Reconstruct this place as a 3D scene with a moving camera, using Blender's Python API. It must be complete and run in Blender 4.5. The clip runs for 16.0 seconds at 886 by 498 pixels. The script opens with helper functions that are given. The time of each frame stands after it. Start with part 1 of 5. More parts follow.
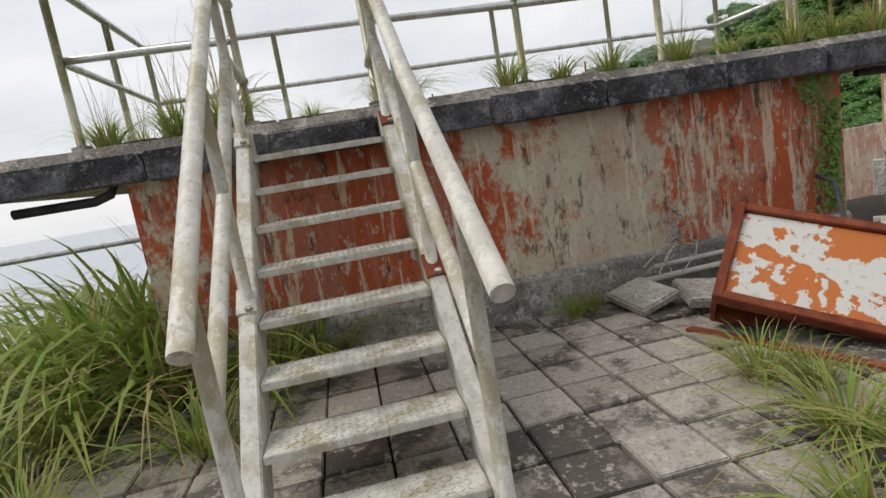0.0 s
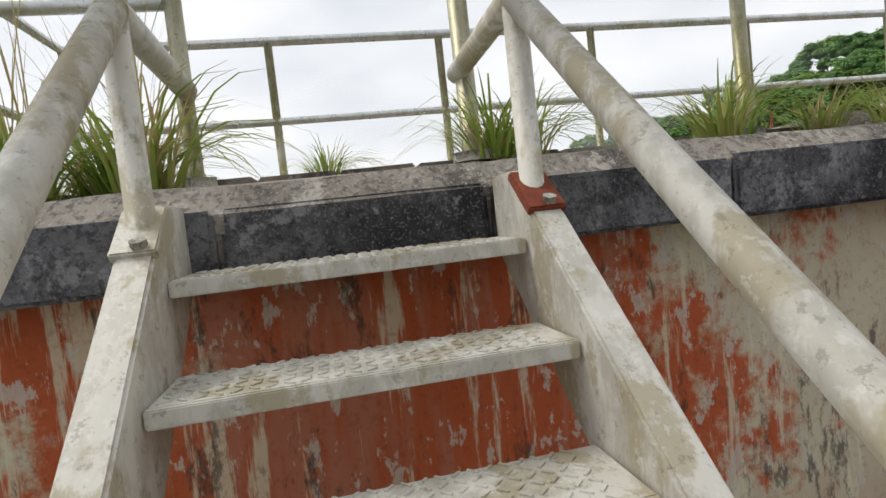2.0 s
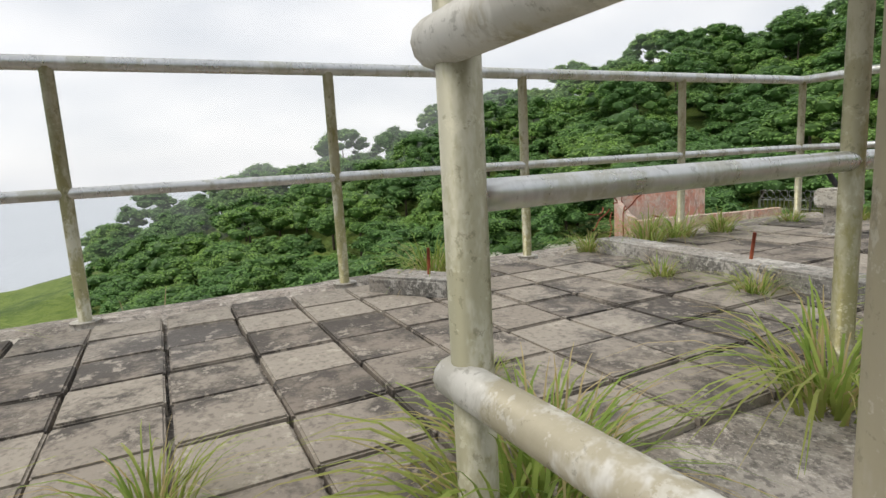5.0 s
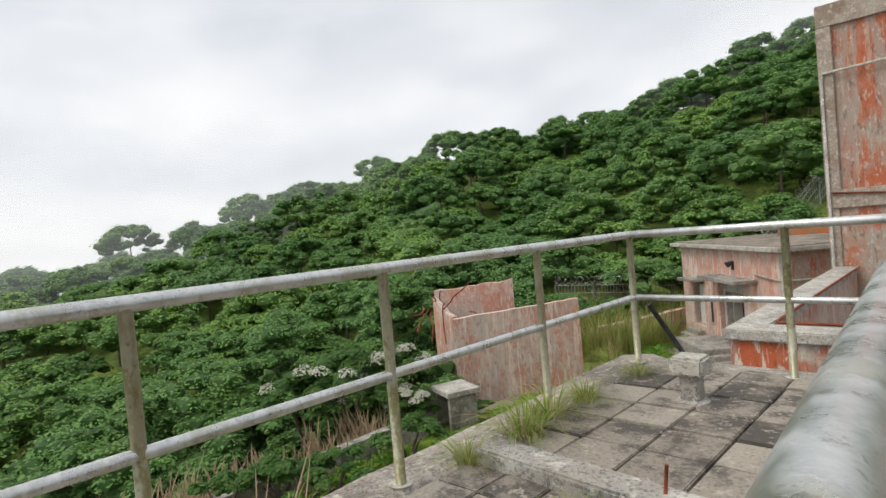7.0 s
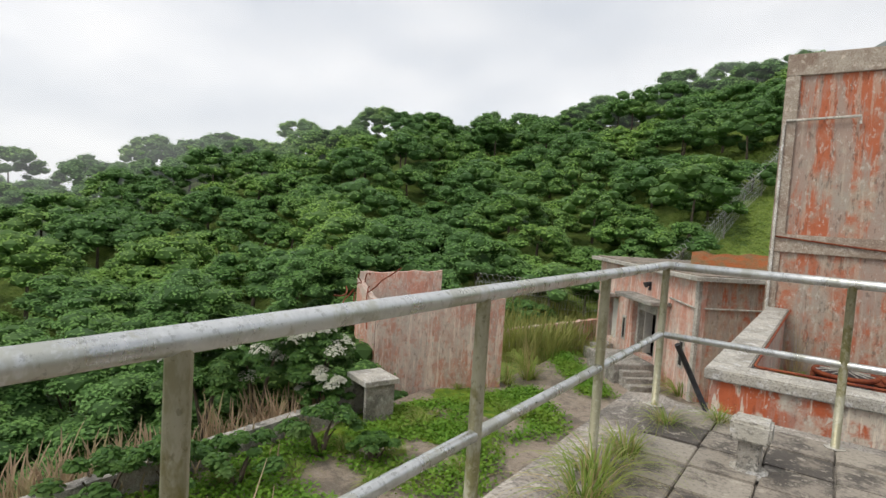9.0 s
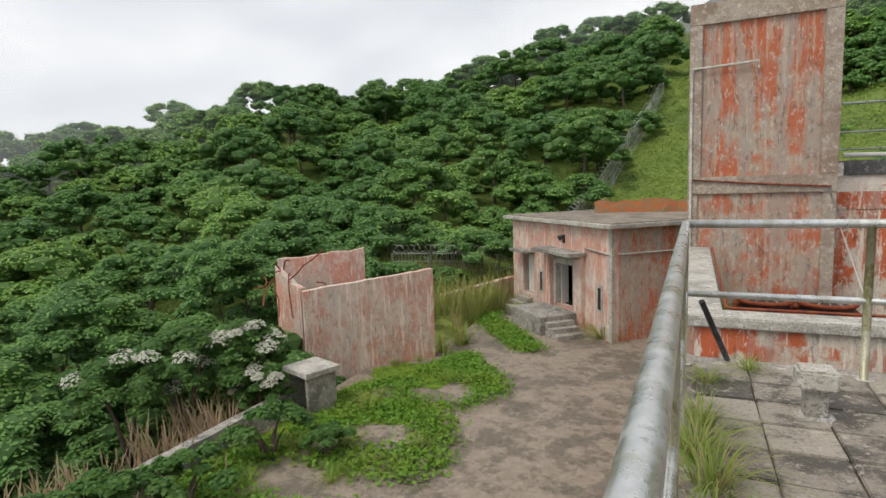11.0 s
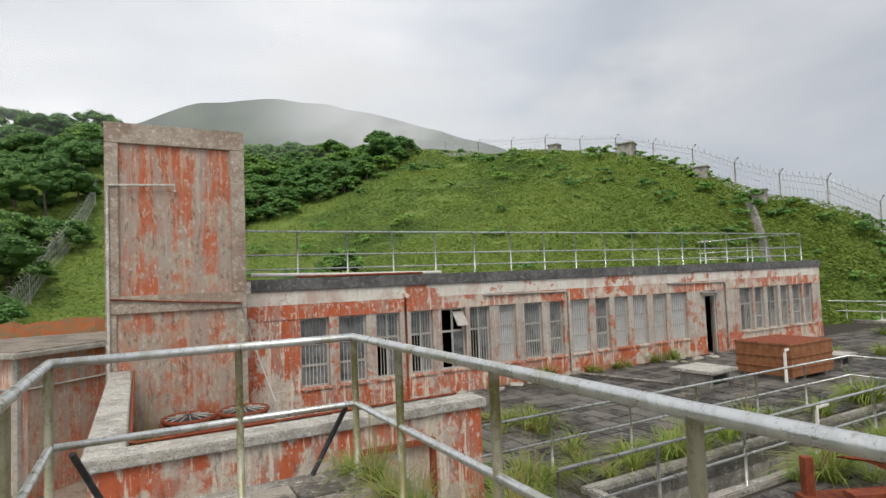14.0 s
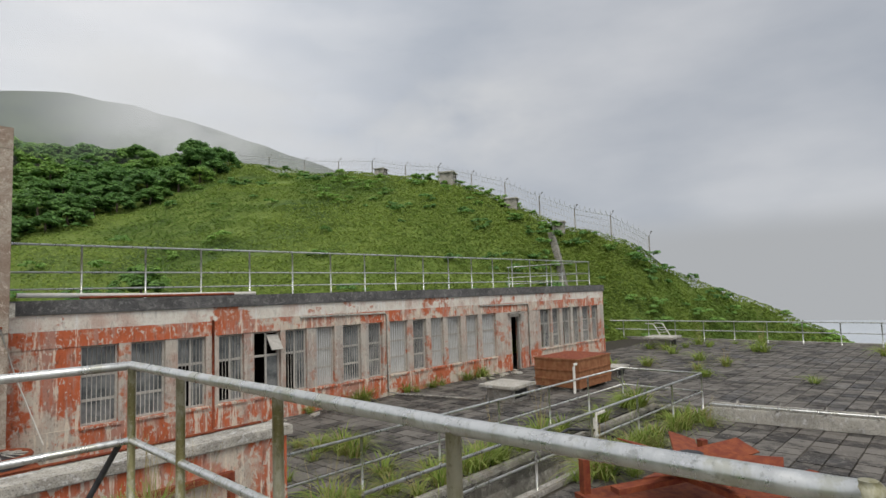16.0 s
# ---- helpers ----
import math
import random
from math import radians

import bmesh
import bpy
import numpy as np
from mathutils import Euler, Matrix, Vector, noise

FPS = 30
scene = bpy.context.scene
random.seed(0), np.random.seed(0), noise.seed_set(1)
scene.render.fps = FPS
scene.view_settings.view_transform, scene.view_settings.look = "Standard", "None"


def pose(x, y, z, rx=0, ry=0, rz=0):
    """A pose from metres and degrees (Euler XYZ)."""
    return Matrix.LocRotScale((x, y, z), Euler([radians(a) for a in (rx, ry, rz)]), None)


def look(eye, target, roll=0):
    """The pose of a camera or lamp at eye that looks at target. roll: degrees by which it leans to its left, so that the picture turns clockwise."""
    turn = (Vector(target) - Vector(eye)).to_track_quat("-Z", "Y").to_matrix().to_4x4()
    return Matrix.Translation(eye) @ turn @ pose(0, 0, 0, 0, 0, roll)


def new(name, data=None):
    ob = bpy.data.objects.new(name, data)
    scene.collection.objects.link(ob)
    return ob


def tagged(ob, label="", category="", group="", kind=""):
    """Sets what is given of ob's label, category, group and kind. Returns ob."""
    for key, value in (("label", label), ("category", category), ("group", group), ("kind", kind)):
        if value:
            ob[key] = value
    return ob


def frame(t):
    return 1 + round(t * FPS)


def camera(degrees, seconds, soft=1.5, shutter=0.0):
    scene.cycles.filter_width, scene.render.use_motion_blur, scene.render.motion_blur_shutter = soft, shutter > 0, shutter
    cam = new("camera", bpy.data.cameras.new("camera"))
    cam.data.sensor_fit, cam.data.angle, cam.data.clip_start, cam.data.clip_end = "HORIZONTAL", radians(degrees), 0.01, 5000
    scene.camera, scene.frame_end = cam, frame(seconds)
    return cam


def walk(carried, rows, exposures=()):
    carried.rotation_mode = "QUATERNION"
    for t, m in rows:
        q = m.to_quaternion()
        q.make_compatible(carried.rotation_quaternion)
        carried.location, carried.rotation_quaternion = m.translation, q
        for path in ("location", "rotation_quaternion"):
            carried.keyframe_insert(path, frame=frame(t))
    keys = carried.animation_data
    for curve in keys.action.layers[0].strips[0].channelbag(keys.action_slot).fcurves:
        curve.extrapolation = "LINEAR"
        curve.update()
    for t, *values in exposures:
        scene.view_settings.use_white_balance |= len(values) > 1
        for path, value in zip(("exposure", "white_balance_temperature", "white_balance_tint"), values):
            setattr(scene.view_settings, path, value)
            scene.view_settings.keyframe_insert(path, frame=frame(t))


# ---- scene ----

LENS = 76.7
PATH = [
    (0, (6.150, -4.648, -0.473), (4.198, -4.333, -0.777), -9.6),
    (0.5, (5.549, -4.596, -0.413), (3.650, -4.115, -0.820), -11.8),
    (1, (4.917, -4.627, -0.456), (3.009, -4.155, -0.826), -9.7),
    (1.5, (4.338, -4.751, -0.415), (2.422, -4.221, -0.629), -7.4),
    (2, (3.92, -4.774, -0.191), (1.962, -4.384, -0.306), -6.4),
    (2.5, (3.772, -4.726, -0.02), (1.891, -4.082, -0.237), -6.5),
    (3, (3.532, -4.691, 0.129), (1.621, -4.171, -0.145), -10.1),
    (3.5, (3.309, -4.783, 0.271), (1.42, -4.223, -0.073), -5.4),
    (4, (3.14, -4.72, 0.396), (1.307, -3.992, 0.063), -4.0),
    (6.5, (2.325, -4.612, 1.048), (0.683, -3.488, 0.845), -2.2),
    (7, (2.150, -4.474, 1.238), (0.759, -3.037, 1.182), -5.0),
    (7.5, (1.89, -4.431, 1.329), (0.683, -2.839, 1.229), 0.4),
    (8, (1.667, -4.369, 1.342), (0.419, -2.812, 1.216), 4.9),
    (10.5, (0.136, -4.622, 1.431), (-0.746, -2.835, 1.257), -0.7),
    (11, (0.057, -4.581, 1.442), (-0.759, -2.77, 1.214), -1.9),
    (11.5, (0.085, -4.429, 1.435), (-0.473, -2.518, 1.246), -1.4),
    (12, (0.108, -4.393, 1.474), (-0.187, -2.416, 1.385), -0.7),
    (12.5, (0.17, -4.44, 1.517), (0.187, -2.44, 1.509), -1.2),
    (13, (0.34, -4.361, 1.505), (0.756, -2.405, 1.539), -2.1),
    (13.5, (0.437, -4.357, 1.527), (1.171, -2.498, 1.592), -2.4),
    (14, (0.503, -4.357, 1.538), (1.461, -2.605, 1.64), -2.3),
    (14.5, (0.524, -4.399, 1.546), (1.544, -2.684, 1.681), -2.3),
    (15, (0.531, -4.408, 1.547), (1.595, -2.724, 1.728), -2.5),
    (15.5, (0.575, -4.427, 1.546), (1.788, -2.849, 1.746), -2.6),
    (16, (0.635, -4.472, 1.533), (2.079, -3.097, 1.689), -2.0),
]
cam = camera(LENS, 16.0)
walk(cam, [(t, look(eye, target, roll)) for t, eye, target, roll in PATH],
     [(0, 0.05, 6850, 10), (0.5, 0.2, 6850, 10), (1.5, 0.25, 6850, 10), (2, 0.22, 6850, 10), (3, 0.2, 6850, 10), (6.5, 0.15, 6850, 10), (12.5, 0.15, 6850, 10), (14.5, 0.05, 6800, 10), (16, -0.1, 6800, 10)])


# ---- light ----
SUN_EL, SUN_ROT = radians(56), radians(208)
world = bpy.data.worlds.new("overcast_sky")
scene.world = world
world.use_nodes = True
wn, wl = world.node_tree.nodes, world.node_tree.links
wn.clear()
w_out, w_bg = wn.new("ShaderNodeOutputWorld"), wn.new("ShaderNodeBackground")
w_sky = wn.new("ShaderNodeTexSky")
w_sky.sky_type, w_sky.sun_disc = "NISHITA", False
w_sky.sun_elevation, w_sky.sun_rotation = SUN_EL, SUN_ROT
w_dim = wn.new("ShaderNodeMix")
w_dim.data_type, w_dim.blend_type = "RGBA", "MULTIPLY"
w_dim.inputs[0].default_value = 1.0
w_dim.inputs[7].default_value = (0.08, 0.08, 0.08, 1)
wl.new(w_sky.outputs[0], w_dim.inputs[6])
w_co, w_map, w_noise = wn.new("ShaderNodeTexCoord"), wn.new("ShaderNodeMapping"), wn.new("ShaderNodeTexNoise")
w_map.inputs[3].default_value = (1.0, 1.0, 2.6)
w_noise.inputs["Scale"].default_value, w_noise.inputs["Detail"].default_value = 2.1, 5.0
w_ramp = wn.new("ShaderNodeValToRGB")
w_ramp.color_ramp.elements[0].position, w_ramp.color_ramp.elements[0].color = 0.30, (0.55, 0.60, 0.68, 1)
w_ramp.color_ramp.elements[1].position, w_ramp.color_ramp.elements[1].color = 0.68, (0.86, 0.88, 0.92, 1)
wl.new(w_co.outputs["Generated"], w_map.inputs[0])
wl.new(w_map.outputs[0], w_noise.inputs["Vector"])
wl.new(w_noise.outputs[0], w_ramp.inputs[0])
w_mix = wn.new("ShaderNodeMix")
w_mix.data_type = "RGBA"
w_mix.inputs[0].default_value = 0.9
wl.new(w_dim.outputs[2], w_mix.inputs[6])
wl.new(w_ramp.outputs[0], w_mix.inputs[7])
w_xyz, w_side, w_dull = wn.new("ShaderNodeSeparateXYZ"), wn.new("ShaderNodeMapRange"), wn.new("ShaderNodeMix")
w_side.interpolation_type = "SMOOTHSTEP"
w_side.inputs[1].default_value, w_side.inputs[2].default_value = 0.35, 0.95
wl.new(w_co.outputs["Generated"], w_xyz.inputs[0])
wl.new(w_xyz.outputs[0], w_side.inputs[0])
w_dull.data_type, w_dull.blend_type = "RGBA", "MULTIPLY"
w_dull.inputs[7].default_value = (0.62, 0.64, 0.67, 1)
wl.new(w_side.outputs[0], w_dull.inputs[0])
wl.new(w_mix.outputs[2], w_dull.inputs[6])
wl.new(w_dull.outputs[2], w_bg.inputs[0])
w_bg.inputs[1].default_value = 1.15
wl.new(w_bg.outputs[0], w_out.inputs[0])

sun = new("sun", bpy.data.lights.new("sun", "SUN"))
sun.data.energy, sun.data.angle, sun.data.color = 1.5, radians(25), (1.0, 0.97, 0.92)
sun.matrix_world = pose(0, 0, 40, 34, 0, -28)


# ---- materials ----
class Nodes:
    def __init__(self, name):
        self.m = bpy.data.materials.new(name)
        self.m.use_nodes = True
        self.n, self.l = self.m.node_tree.nodes, self.m.node_tree.links
        self.b = self.n["Principled BSDF"]
        self.co = self.n.new("ShaderNodeTexCoord")

    def put(self, socket, value):
        if hasattr(value, "default_value"):
            self.l.new(value, socket)
        else:
            socket.default_value = value

    def noise(self, scale, detail=4.0, stretch=(1, 1, 1), rough=0.6, where=None):
        mp, nz = self.n.new("ShaderNodeMapping"), self.n.new("ShaderNodeTexNoise")
        mp.inputs[3].default_value = stretch
        self.l.new(where.outputs["Position"] if where else self.co.outputs["Object"], mp.inputs[0])
        self.l.new(mp.outputs[0], nz.inputs["Vector"])
        nz.inputs["Scale"].default_value, nz.inputs["Detail"].default_value = scale, detail
        nz.inputs["Roughness"].default_value = rough
        return nz.outputs[0]

    def step(self, value, lo, hi):
        r = self.n.new("ShaderNodeMapRange")
        r.interpolation_type = "SMOOTHSTEP"
        self.l.new(value, r.inputs[0])
        r.inputs[1].default_value, r.inputs[2].default_value = lo, hi
        return r.outputs[0]

    def math(self, op, a, b):
        k = self.n.new("ShaderNodeMath")
        k.operation = op
        self.put(k.inputs[0], a)
        self.put(k.inputs[1], b)
        return k.outputs[0]

    def mix(self, fac, a, b, blend="MIX"):
        k = self.n.new("ShaderNodeMix")
        k.data_type, k.blend_type = "RGBA", blend
        self.put(k.inputs[0], fac)
        for s, v in ((k.inputs[6], a), (k.inputs[7], b)):
            self.put(s, (*v, 1) if isinstance(v, tuple) else v)
        return k.outputs[2]

    def done(self, colour, rough=0.8, metal=0.0, bump=None, strength=0.3, dist=0.01, spec=0.35):
        self.put(self.b.inputs["Base Color"], (*colour, 1) if isinstance(colour, tuple) else colour)
        self.put(self.b.inputs["Roughness"], rough)
        self.b.inputs["Metallic"].default_value = metal
        self.b.inputs["Specular IOR Level"].default_value = spec
        if bump is not None:
            k = self.n.new("ShaderNodeBump")
            k.inputs["Strength"].default_value, k.inputs["Distance"].default_value = strength, dist
            self.l.new(bump, k.inputs["Height"])
            self.l.new(k.outputs[0], self.b.inputs["Normal"])
        return self.m


def plain(name, a, b, scale=6.0, rough=0.8, metal=0.0, bump=0.3, dist=0.008, fine=60.0, spec=0.35):
    k = Nodes(name)
    n1, n2 = k.noise(scale), k.noise(fine, 3.0)
    c = k.mix(k.step(n1, 0.35, 0.65), a, b)
    c = k.mix(k.math("MULTIPLY", k.step(n2, 0.45, 0.75), 0.45), c, tuple(v * 0.62 for v in a))
    return k.done(c, rough, metal, k.math("ADD", n1, n2), bump, dist, spec)


def concrete(name, a, b, dark=(0.05, 0.05, 0.045), stain=0.5, rough=0.88, flecks=0.6):
    k = Nodes(name)
    big, mid, fine = k.noise(0.9, 6, rough=0.68), k.noise(4.5, 6, rough=0.72), k.noise(45, 4)
    c = k.mix(k.step(mid, 0.40, 0.60), a, b)
    c = k.mix(k.math("MULTIPLY", k.step(big, 0.47, 0.57), stain), c, dark)
    c = k.mix(k.math("MULTIPLY", k.step(k.noise(2.3, 6, rough=0.75), 0.52, 0.60), stain * 0.8), c, dark)
    c = k.mix(k.math("MULTIPLY", k.step(k.noise(8, 6, rough=0.78), 0.545, 0.60), flecks), c, tuple(min(0.75, v * 1.5 + 0.06) for v in b))
    c = k.mix(k.math("MULTIPLY", k.step(fine, 0.5, 0.62), 0.55), c, dark)
    c = k.mix(k.math("MULTIPLY", k.step(k.noise(120, 3), 0.56, 0.62), 0.4), c, tuple(min(0.75, v * 1.4) for v in b))
    return k.done(c, rough, 0, k.math("ADD", mid, k.math("MULTIPLY", fine, 0.7)), 0.7, 0.018)


def peeling(name, red=(0.52, 0.13, 0.055), pale=(0.56, 0.49, 0.38), grey=(0.30, 0.29, 0.26), lo=0.42, hi=0.56, streak=0.5, chips=0.6, grime=0.5, size=0.75, wave=None):
    """Red distemper peeling off pale render, with grey runs of water."""
    k = Nodes(name)
    zone, mid = k.noise(size, 4, rough=0.62), k.noise(3.6, 6, rough=0.7)
    run = k.noise(3.2, 6, (1, 1, 0.13), 0.68)
    run2 = k.noise(7.5, 6, (1, 1, 0.10), 0.7)
    fine = k.noise(38, 4)
    both = k.math("ADD", k.math("MULTIPLY", zone, 0.62), k.math("MULTIPLY", mid, 0.38))
    if wave:
        sep = k.n.new("ShaderNodeSeparateXYZ")
        k.l.new(k.co.outputs["Object"], sep.inputs[0])
        turn = k.math("COSINE", k.math("MULTIPLY", k.math("SUBTRACT", sep.outputs[1], wave[0]), 2 * math.pi / wave[1]), 0)
        both = k.math("ADD", both, k.math("MULTIPLY", turn, wave[2]))
    c = k.mix(k.step(both, lo, hi), pale, red)
    c = k.mix(k.math("MULTIPLY", k.step(k.noise(1.6, 5), 0.4, 0.7), 0.5), c, tuple(v * 0.75 for v in red))
    c = k.mix(k.math("MULTIPLY", k.step(run, 0.47, 0.58), streak), c, grey)
    c = k.mix(k.math("MULTIPLY", k.step(run2, 0.54, 0.60), chips), c, tuple(min(0.8, v * 1.2) for v in pale))
    c = k.mix(k.math("MULTIPLY", k.step(k.noise(14, 5, (1, 1, 0.5), 0.7), 0.57, 0.61), chips), c, (0.62, 0.58, 0.5))
    c = k.mix(k.math("MULTIPLY", k.step(k.noise(11, 6, (1, 1, 0.35), 0.75), 0.54, 0.64), grime), c, (0.055, 0.045, 0.035))
    c = k.mix(k.math("MULTIPLY", k.step(fine, 0.5, 0.72), 0.35), c, tuple(v * 0.5 for v in red))
    return k.done(c, 0.9, 0, k.math("ADD", both, k.math("ADD", k.math("MULTIPLY", run2, 0.5), k.math("MULTIPLY", fine, 0.3))), 0.5, 0.015)


def paver(name, a, b, dark, wet=0.5):
    """Worn paving: every slab has its own tone, with pale worn middles and black growth."""
    k = Nodes(name)
    info = k.n.new("ShaderNodeObjectInfo")
    geo = k.n.new("ShaderNodeNewGeometry")
    rnd = k.math("FRACT", k.math("ADD", info.outputs["Random"], geo.outputs["Random Per Island"]), 0)
    mid, fine, big, soft = k.noise(6, 6, rough=0.72, where=geo), k.noise(50, 4, where=geo), k.noise(0.8, 4, where=geo), k.noise(2.2, 5, rough=0.7, where=geo)
    c = k.mix(rnd, a, b)
    damp = k.math("ADD", k.math("MULTIPLY", mid, 0.42), k.math("ADD", k.math("MULTIPLY", big, 0.3), k.math("MULTIPLY", soft, 0.34)))
    damp = k.math("ADD", damp, k.math("MULTIPLY", k.math("SUBTRACT", rnd, 0.5), -0.09))
    c = k.mix(k.math("MULTIPLY", k.step(damp, 0.50, 0.575), 0.9), c, dark)
    c = k.mix(k.math("MULTIPLY", k.step(k.noise(12, 6, rough=0.75, where=geo), 0.54, 0.62), 0.6), c, tuple(min(0.7, v * 1.45) for v in b))
    c = k.mix(k.math("MULTIPLY", k.step(fine, 0.48, 0.7), 0.5), c, dark)
    r = k.math("SUBTRACT", 0.92, k.math("MULTIPLY", k.step(big, 0.5, 0.66), wet))
    return k.done(c, r, 0, k.math("ADD", mid, k.math("MULTIPLY", fine, 0.5)), 0.5, 0.01)


def leaf(name, a, b, c3, rough=0.55, big=0.05):
    """Leaves: the tone changes from leaf to leaf and from plant to plant."""
    k = Nodes(name)
    geo = k.n.new("ShaderNodeNewGeometry")
    c = k.mix(geo.outputs["Random Per Island"], a, b)
    c = k.mix(k.math("MULTIPLY", k.step(k.noise(big, 3), 0.45, 0.66), 0.85), c, c3)
    m = k.done(c, rough, 0, None, spec=0.25)
    through_leaf, both = k.n.new("ShaderNodeBsdfTranslucent"), k.n.new("ShaderNodeMixShader")
    k.l.new(c, through_leaf.inputs[0])
    both.inputs[0].default_value = 0.36
    k.l.new(k.b.outputs[0], both.inputs[1])
    k.l.new(through_leaf.outputs[0], both.inputs[2])
    k.l.new(both.outputs[0], k.n["Material Output"].inputs[0])
    return m


def pipe_mat(name, a, b, moss, rough, metal):
    k = Nodes(name)
    n1, n2 = k.noise(9, 5, (1, 1, 0.4), 0.7), k.noise(60, 3)
    c = k.mix(k.step(n1, 0.44, 0.56), a, b)
    c = k.mix(k.math("MULTIPLY", k.step(k.noise(4, 6, (1, 1, 0.5), 0.7), 0.50, 0.57), 0.8), c, moss)
    c = k.mix(k.math("MULTIPLY", k.step(k.noise(26, 5, rough=0.75), 0.56, 0.62), 0.35), c, tuple(min(0.8, v * 1.3) for v in b))
    c = k.mix(k.math("MULTIPLY", k.step(k.noise(34, 5, rough=0.75), 0.58, 0.63), 0.4), c, tuple(v * 0.4 for v in moss))
    r = k.math("ADD", rough, k.math("MULTIPLY", k.step(n1, 0.4, 0.7), 0.25))
    return k.done(c, r, metal, n2, 0.15, 0.004, 0.5)


M_CONC = concrete("weathered_concrete", (0.33, 0.30, 0.26), (0.42, 0.40, 0.36))
M_CONC_PALE = concrete("pale_concrete", (0.46, 0.43, 0.37), (0.56, 0.53, 0.47), (0.10, 0.09, 0.08), 0.35)
M_FASCIA = concrete("blackened_fascia", (0.085, 0.082, 0.088), (0.19, 0.19, 0.20), (0.02, 0.02, 0.022), 0.8)
M_COURT = concrete("courtyard_concrete", (0.27, 0.215, 0.165), (0.33, 0.275, 0.22), (0.085, 0.072, 0.055), 0.7, 0.6, 0.2)
M_TOP = concrete("slab_top_concrete", (0.30, 0.26, 0.22), (0.42, 0.38, 0.33), (0.06, 0.055, 0.05), 0.6)
M_RED = peeling("peeling_red_render", red=(0.52, 0.115, 0.042), pale=(0.62, 0.57, 0.42), grey=(0.38, 0.35, 0.29), lo=0.455, hi=0.51, streak=0.25, chips=0.7, grime=0.75, size=0.6, wave=(-4.8, 3.3, 0.065))
M_BAND = concrete("tan_tower_band", (0.36, 0.30, 0.24), (0.46, 0.40, 0.33), (0.22, 0.14, 0.10), 0.5)
M_RED_FAC = peeling("red_facade_render", (0.56, 0.14, 0.06), (0.64, 0.57, 0.47), (0.40, 0.38, 0.34), 0.44, 0.50, 0.45, 0.85, 0.5)
M_PIER = peeling("worn_pier_render", (0.50, 0.17, 0.09), (0.52, 0.48, 0.42), (0.38, 0.37, 0.34), 0.52, 0.58, 0.6, 0.6, 0.4)
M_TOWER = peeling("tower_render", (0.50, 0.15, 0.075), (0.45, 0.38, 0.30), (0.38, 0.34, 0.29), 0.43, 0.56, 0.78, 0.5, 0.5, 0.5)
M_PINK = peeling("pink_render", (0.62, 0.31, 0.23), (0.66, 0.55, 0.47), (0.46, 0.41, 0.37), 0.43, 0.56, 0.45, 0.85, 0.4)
M_WHITEWASH = peeling("white_frieze_render", (0.50, 0.15, 0.07), (0.76, 0.73, 0.65), (0.62, 0.58, 0.51), 0.54, 0.58, 0.2, 0.5, 0.25)
M_PAVER = paver("platform_paver", (0.23, 0.195, 0.16), (0.36, 0.32, 0.265), (0.075, 0.066, 0.058), 0.3)
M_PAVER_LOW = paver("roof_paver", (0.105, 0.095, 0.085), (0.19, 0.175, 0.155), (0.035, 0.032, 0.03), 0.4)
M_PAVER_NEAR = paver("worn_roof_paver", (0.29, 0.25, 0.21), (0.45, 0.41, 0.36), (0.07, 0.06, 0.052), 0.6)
M_JOINT = plain("joint_soil", (0.035, 0.03, 0.022), (0.06, 0.05, 0.035), 8)
M_STEEL = pipe_mat("galvanised_pipe", (0.58, 0.59, 0.58), (0.67, 0.68, 0.67), (0.50, 0.50, 0.43), 0.27, 0.85)
M_POST = pipe_mat("mossy_post", (0.34, 0.32, 0.21), (0.47, 0.45, 0.34), (0.22, 0.20, 0.07), 0.40, 0.45)
M_STAIR = pipe_mat("weathered_stair_paint", (0.53, 0.51, 0.45), (0.66, 0.64, 0.58), (0.40, 0.35, 0.23), 0.5, 0.1)
M_RUST = plain("rusty_iron", (0.20, 0.045, 0.025), (0.30, 0.085, 0.035), 9, 0.85, 0.1, 0.5)
M_TANK = plain("tank_rust", (0.26, 0.10, 0.045), (0.36, 0.17, 0.08), 5, 0.85, 0.1, 0.4)
M_DARKPIPE = plain("black_pipe", (0.03, 0.03, 0.035), (0.06, 0.06, 0.065), 9, 0.6)
M_WHITEPIPE = plain("white_pipe", (0.62, 0.60, 0.55), (0.70, 0.68, 0.62), 9, 0.6)
# Near black: unlit room depth is put into this colour; also lettering, louvres.
M_DARK = plain("painted_shade_and_lettering", (0.02, 0.02, 0.02), (0.035, 0.033, 0.03), 3)
M_ROOFEDGE = concrete("roof_edge_felt", (0.11, 0.11, 0.11), (0.17, 0.165, 0.16), (0.04, 0.04, 0.04), 0.5)
M_FRAME = plain("grey_window_paint", (0.42, 0.40, 0.36), (0.52, 0.50, 0.46), 12, 0.7)
M_EARTH = plain("red_earth", (0.34, 0.10, 0.03), (0.20, 0.13, 0.06), 2.2, 0.95, 0, 0.8, 0.1, 14)
M_TRUNK = plain("bark", (0.09, 0.07, 0.05), (0.15, 0.12, 0.09), 8, 0.9)
M_FOREST = leaf("forest_leaf", (0.125, 0.26, 0.08), (0.22, 0.41, 0.115), (0.33, 0.52, 0.12), big=0.09)
# Darker forest green: the shade inside the crowns is put into this colour.
M_INNER_SHADE = leaf("shaded_inner_leaf", (0.07, 0.155, 0.045), (0.10, 0.20, 0.06), (0.13, 0.24, 0.06), big=0.09)
M_SHRUB = leaf("shrub_leaf", (0.05, 0.13, 0.03), (0.12, 0.24, 0.05), (0.15, 0.24, 0.07), big=0.3)
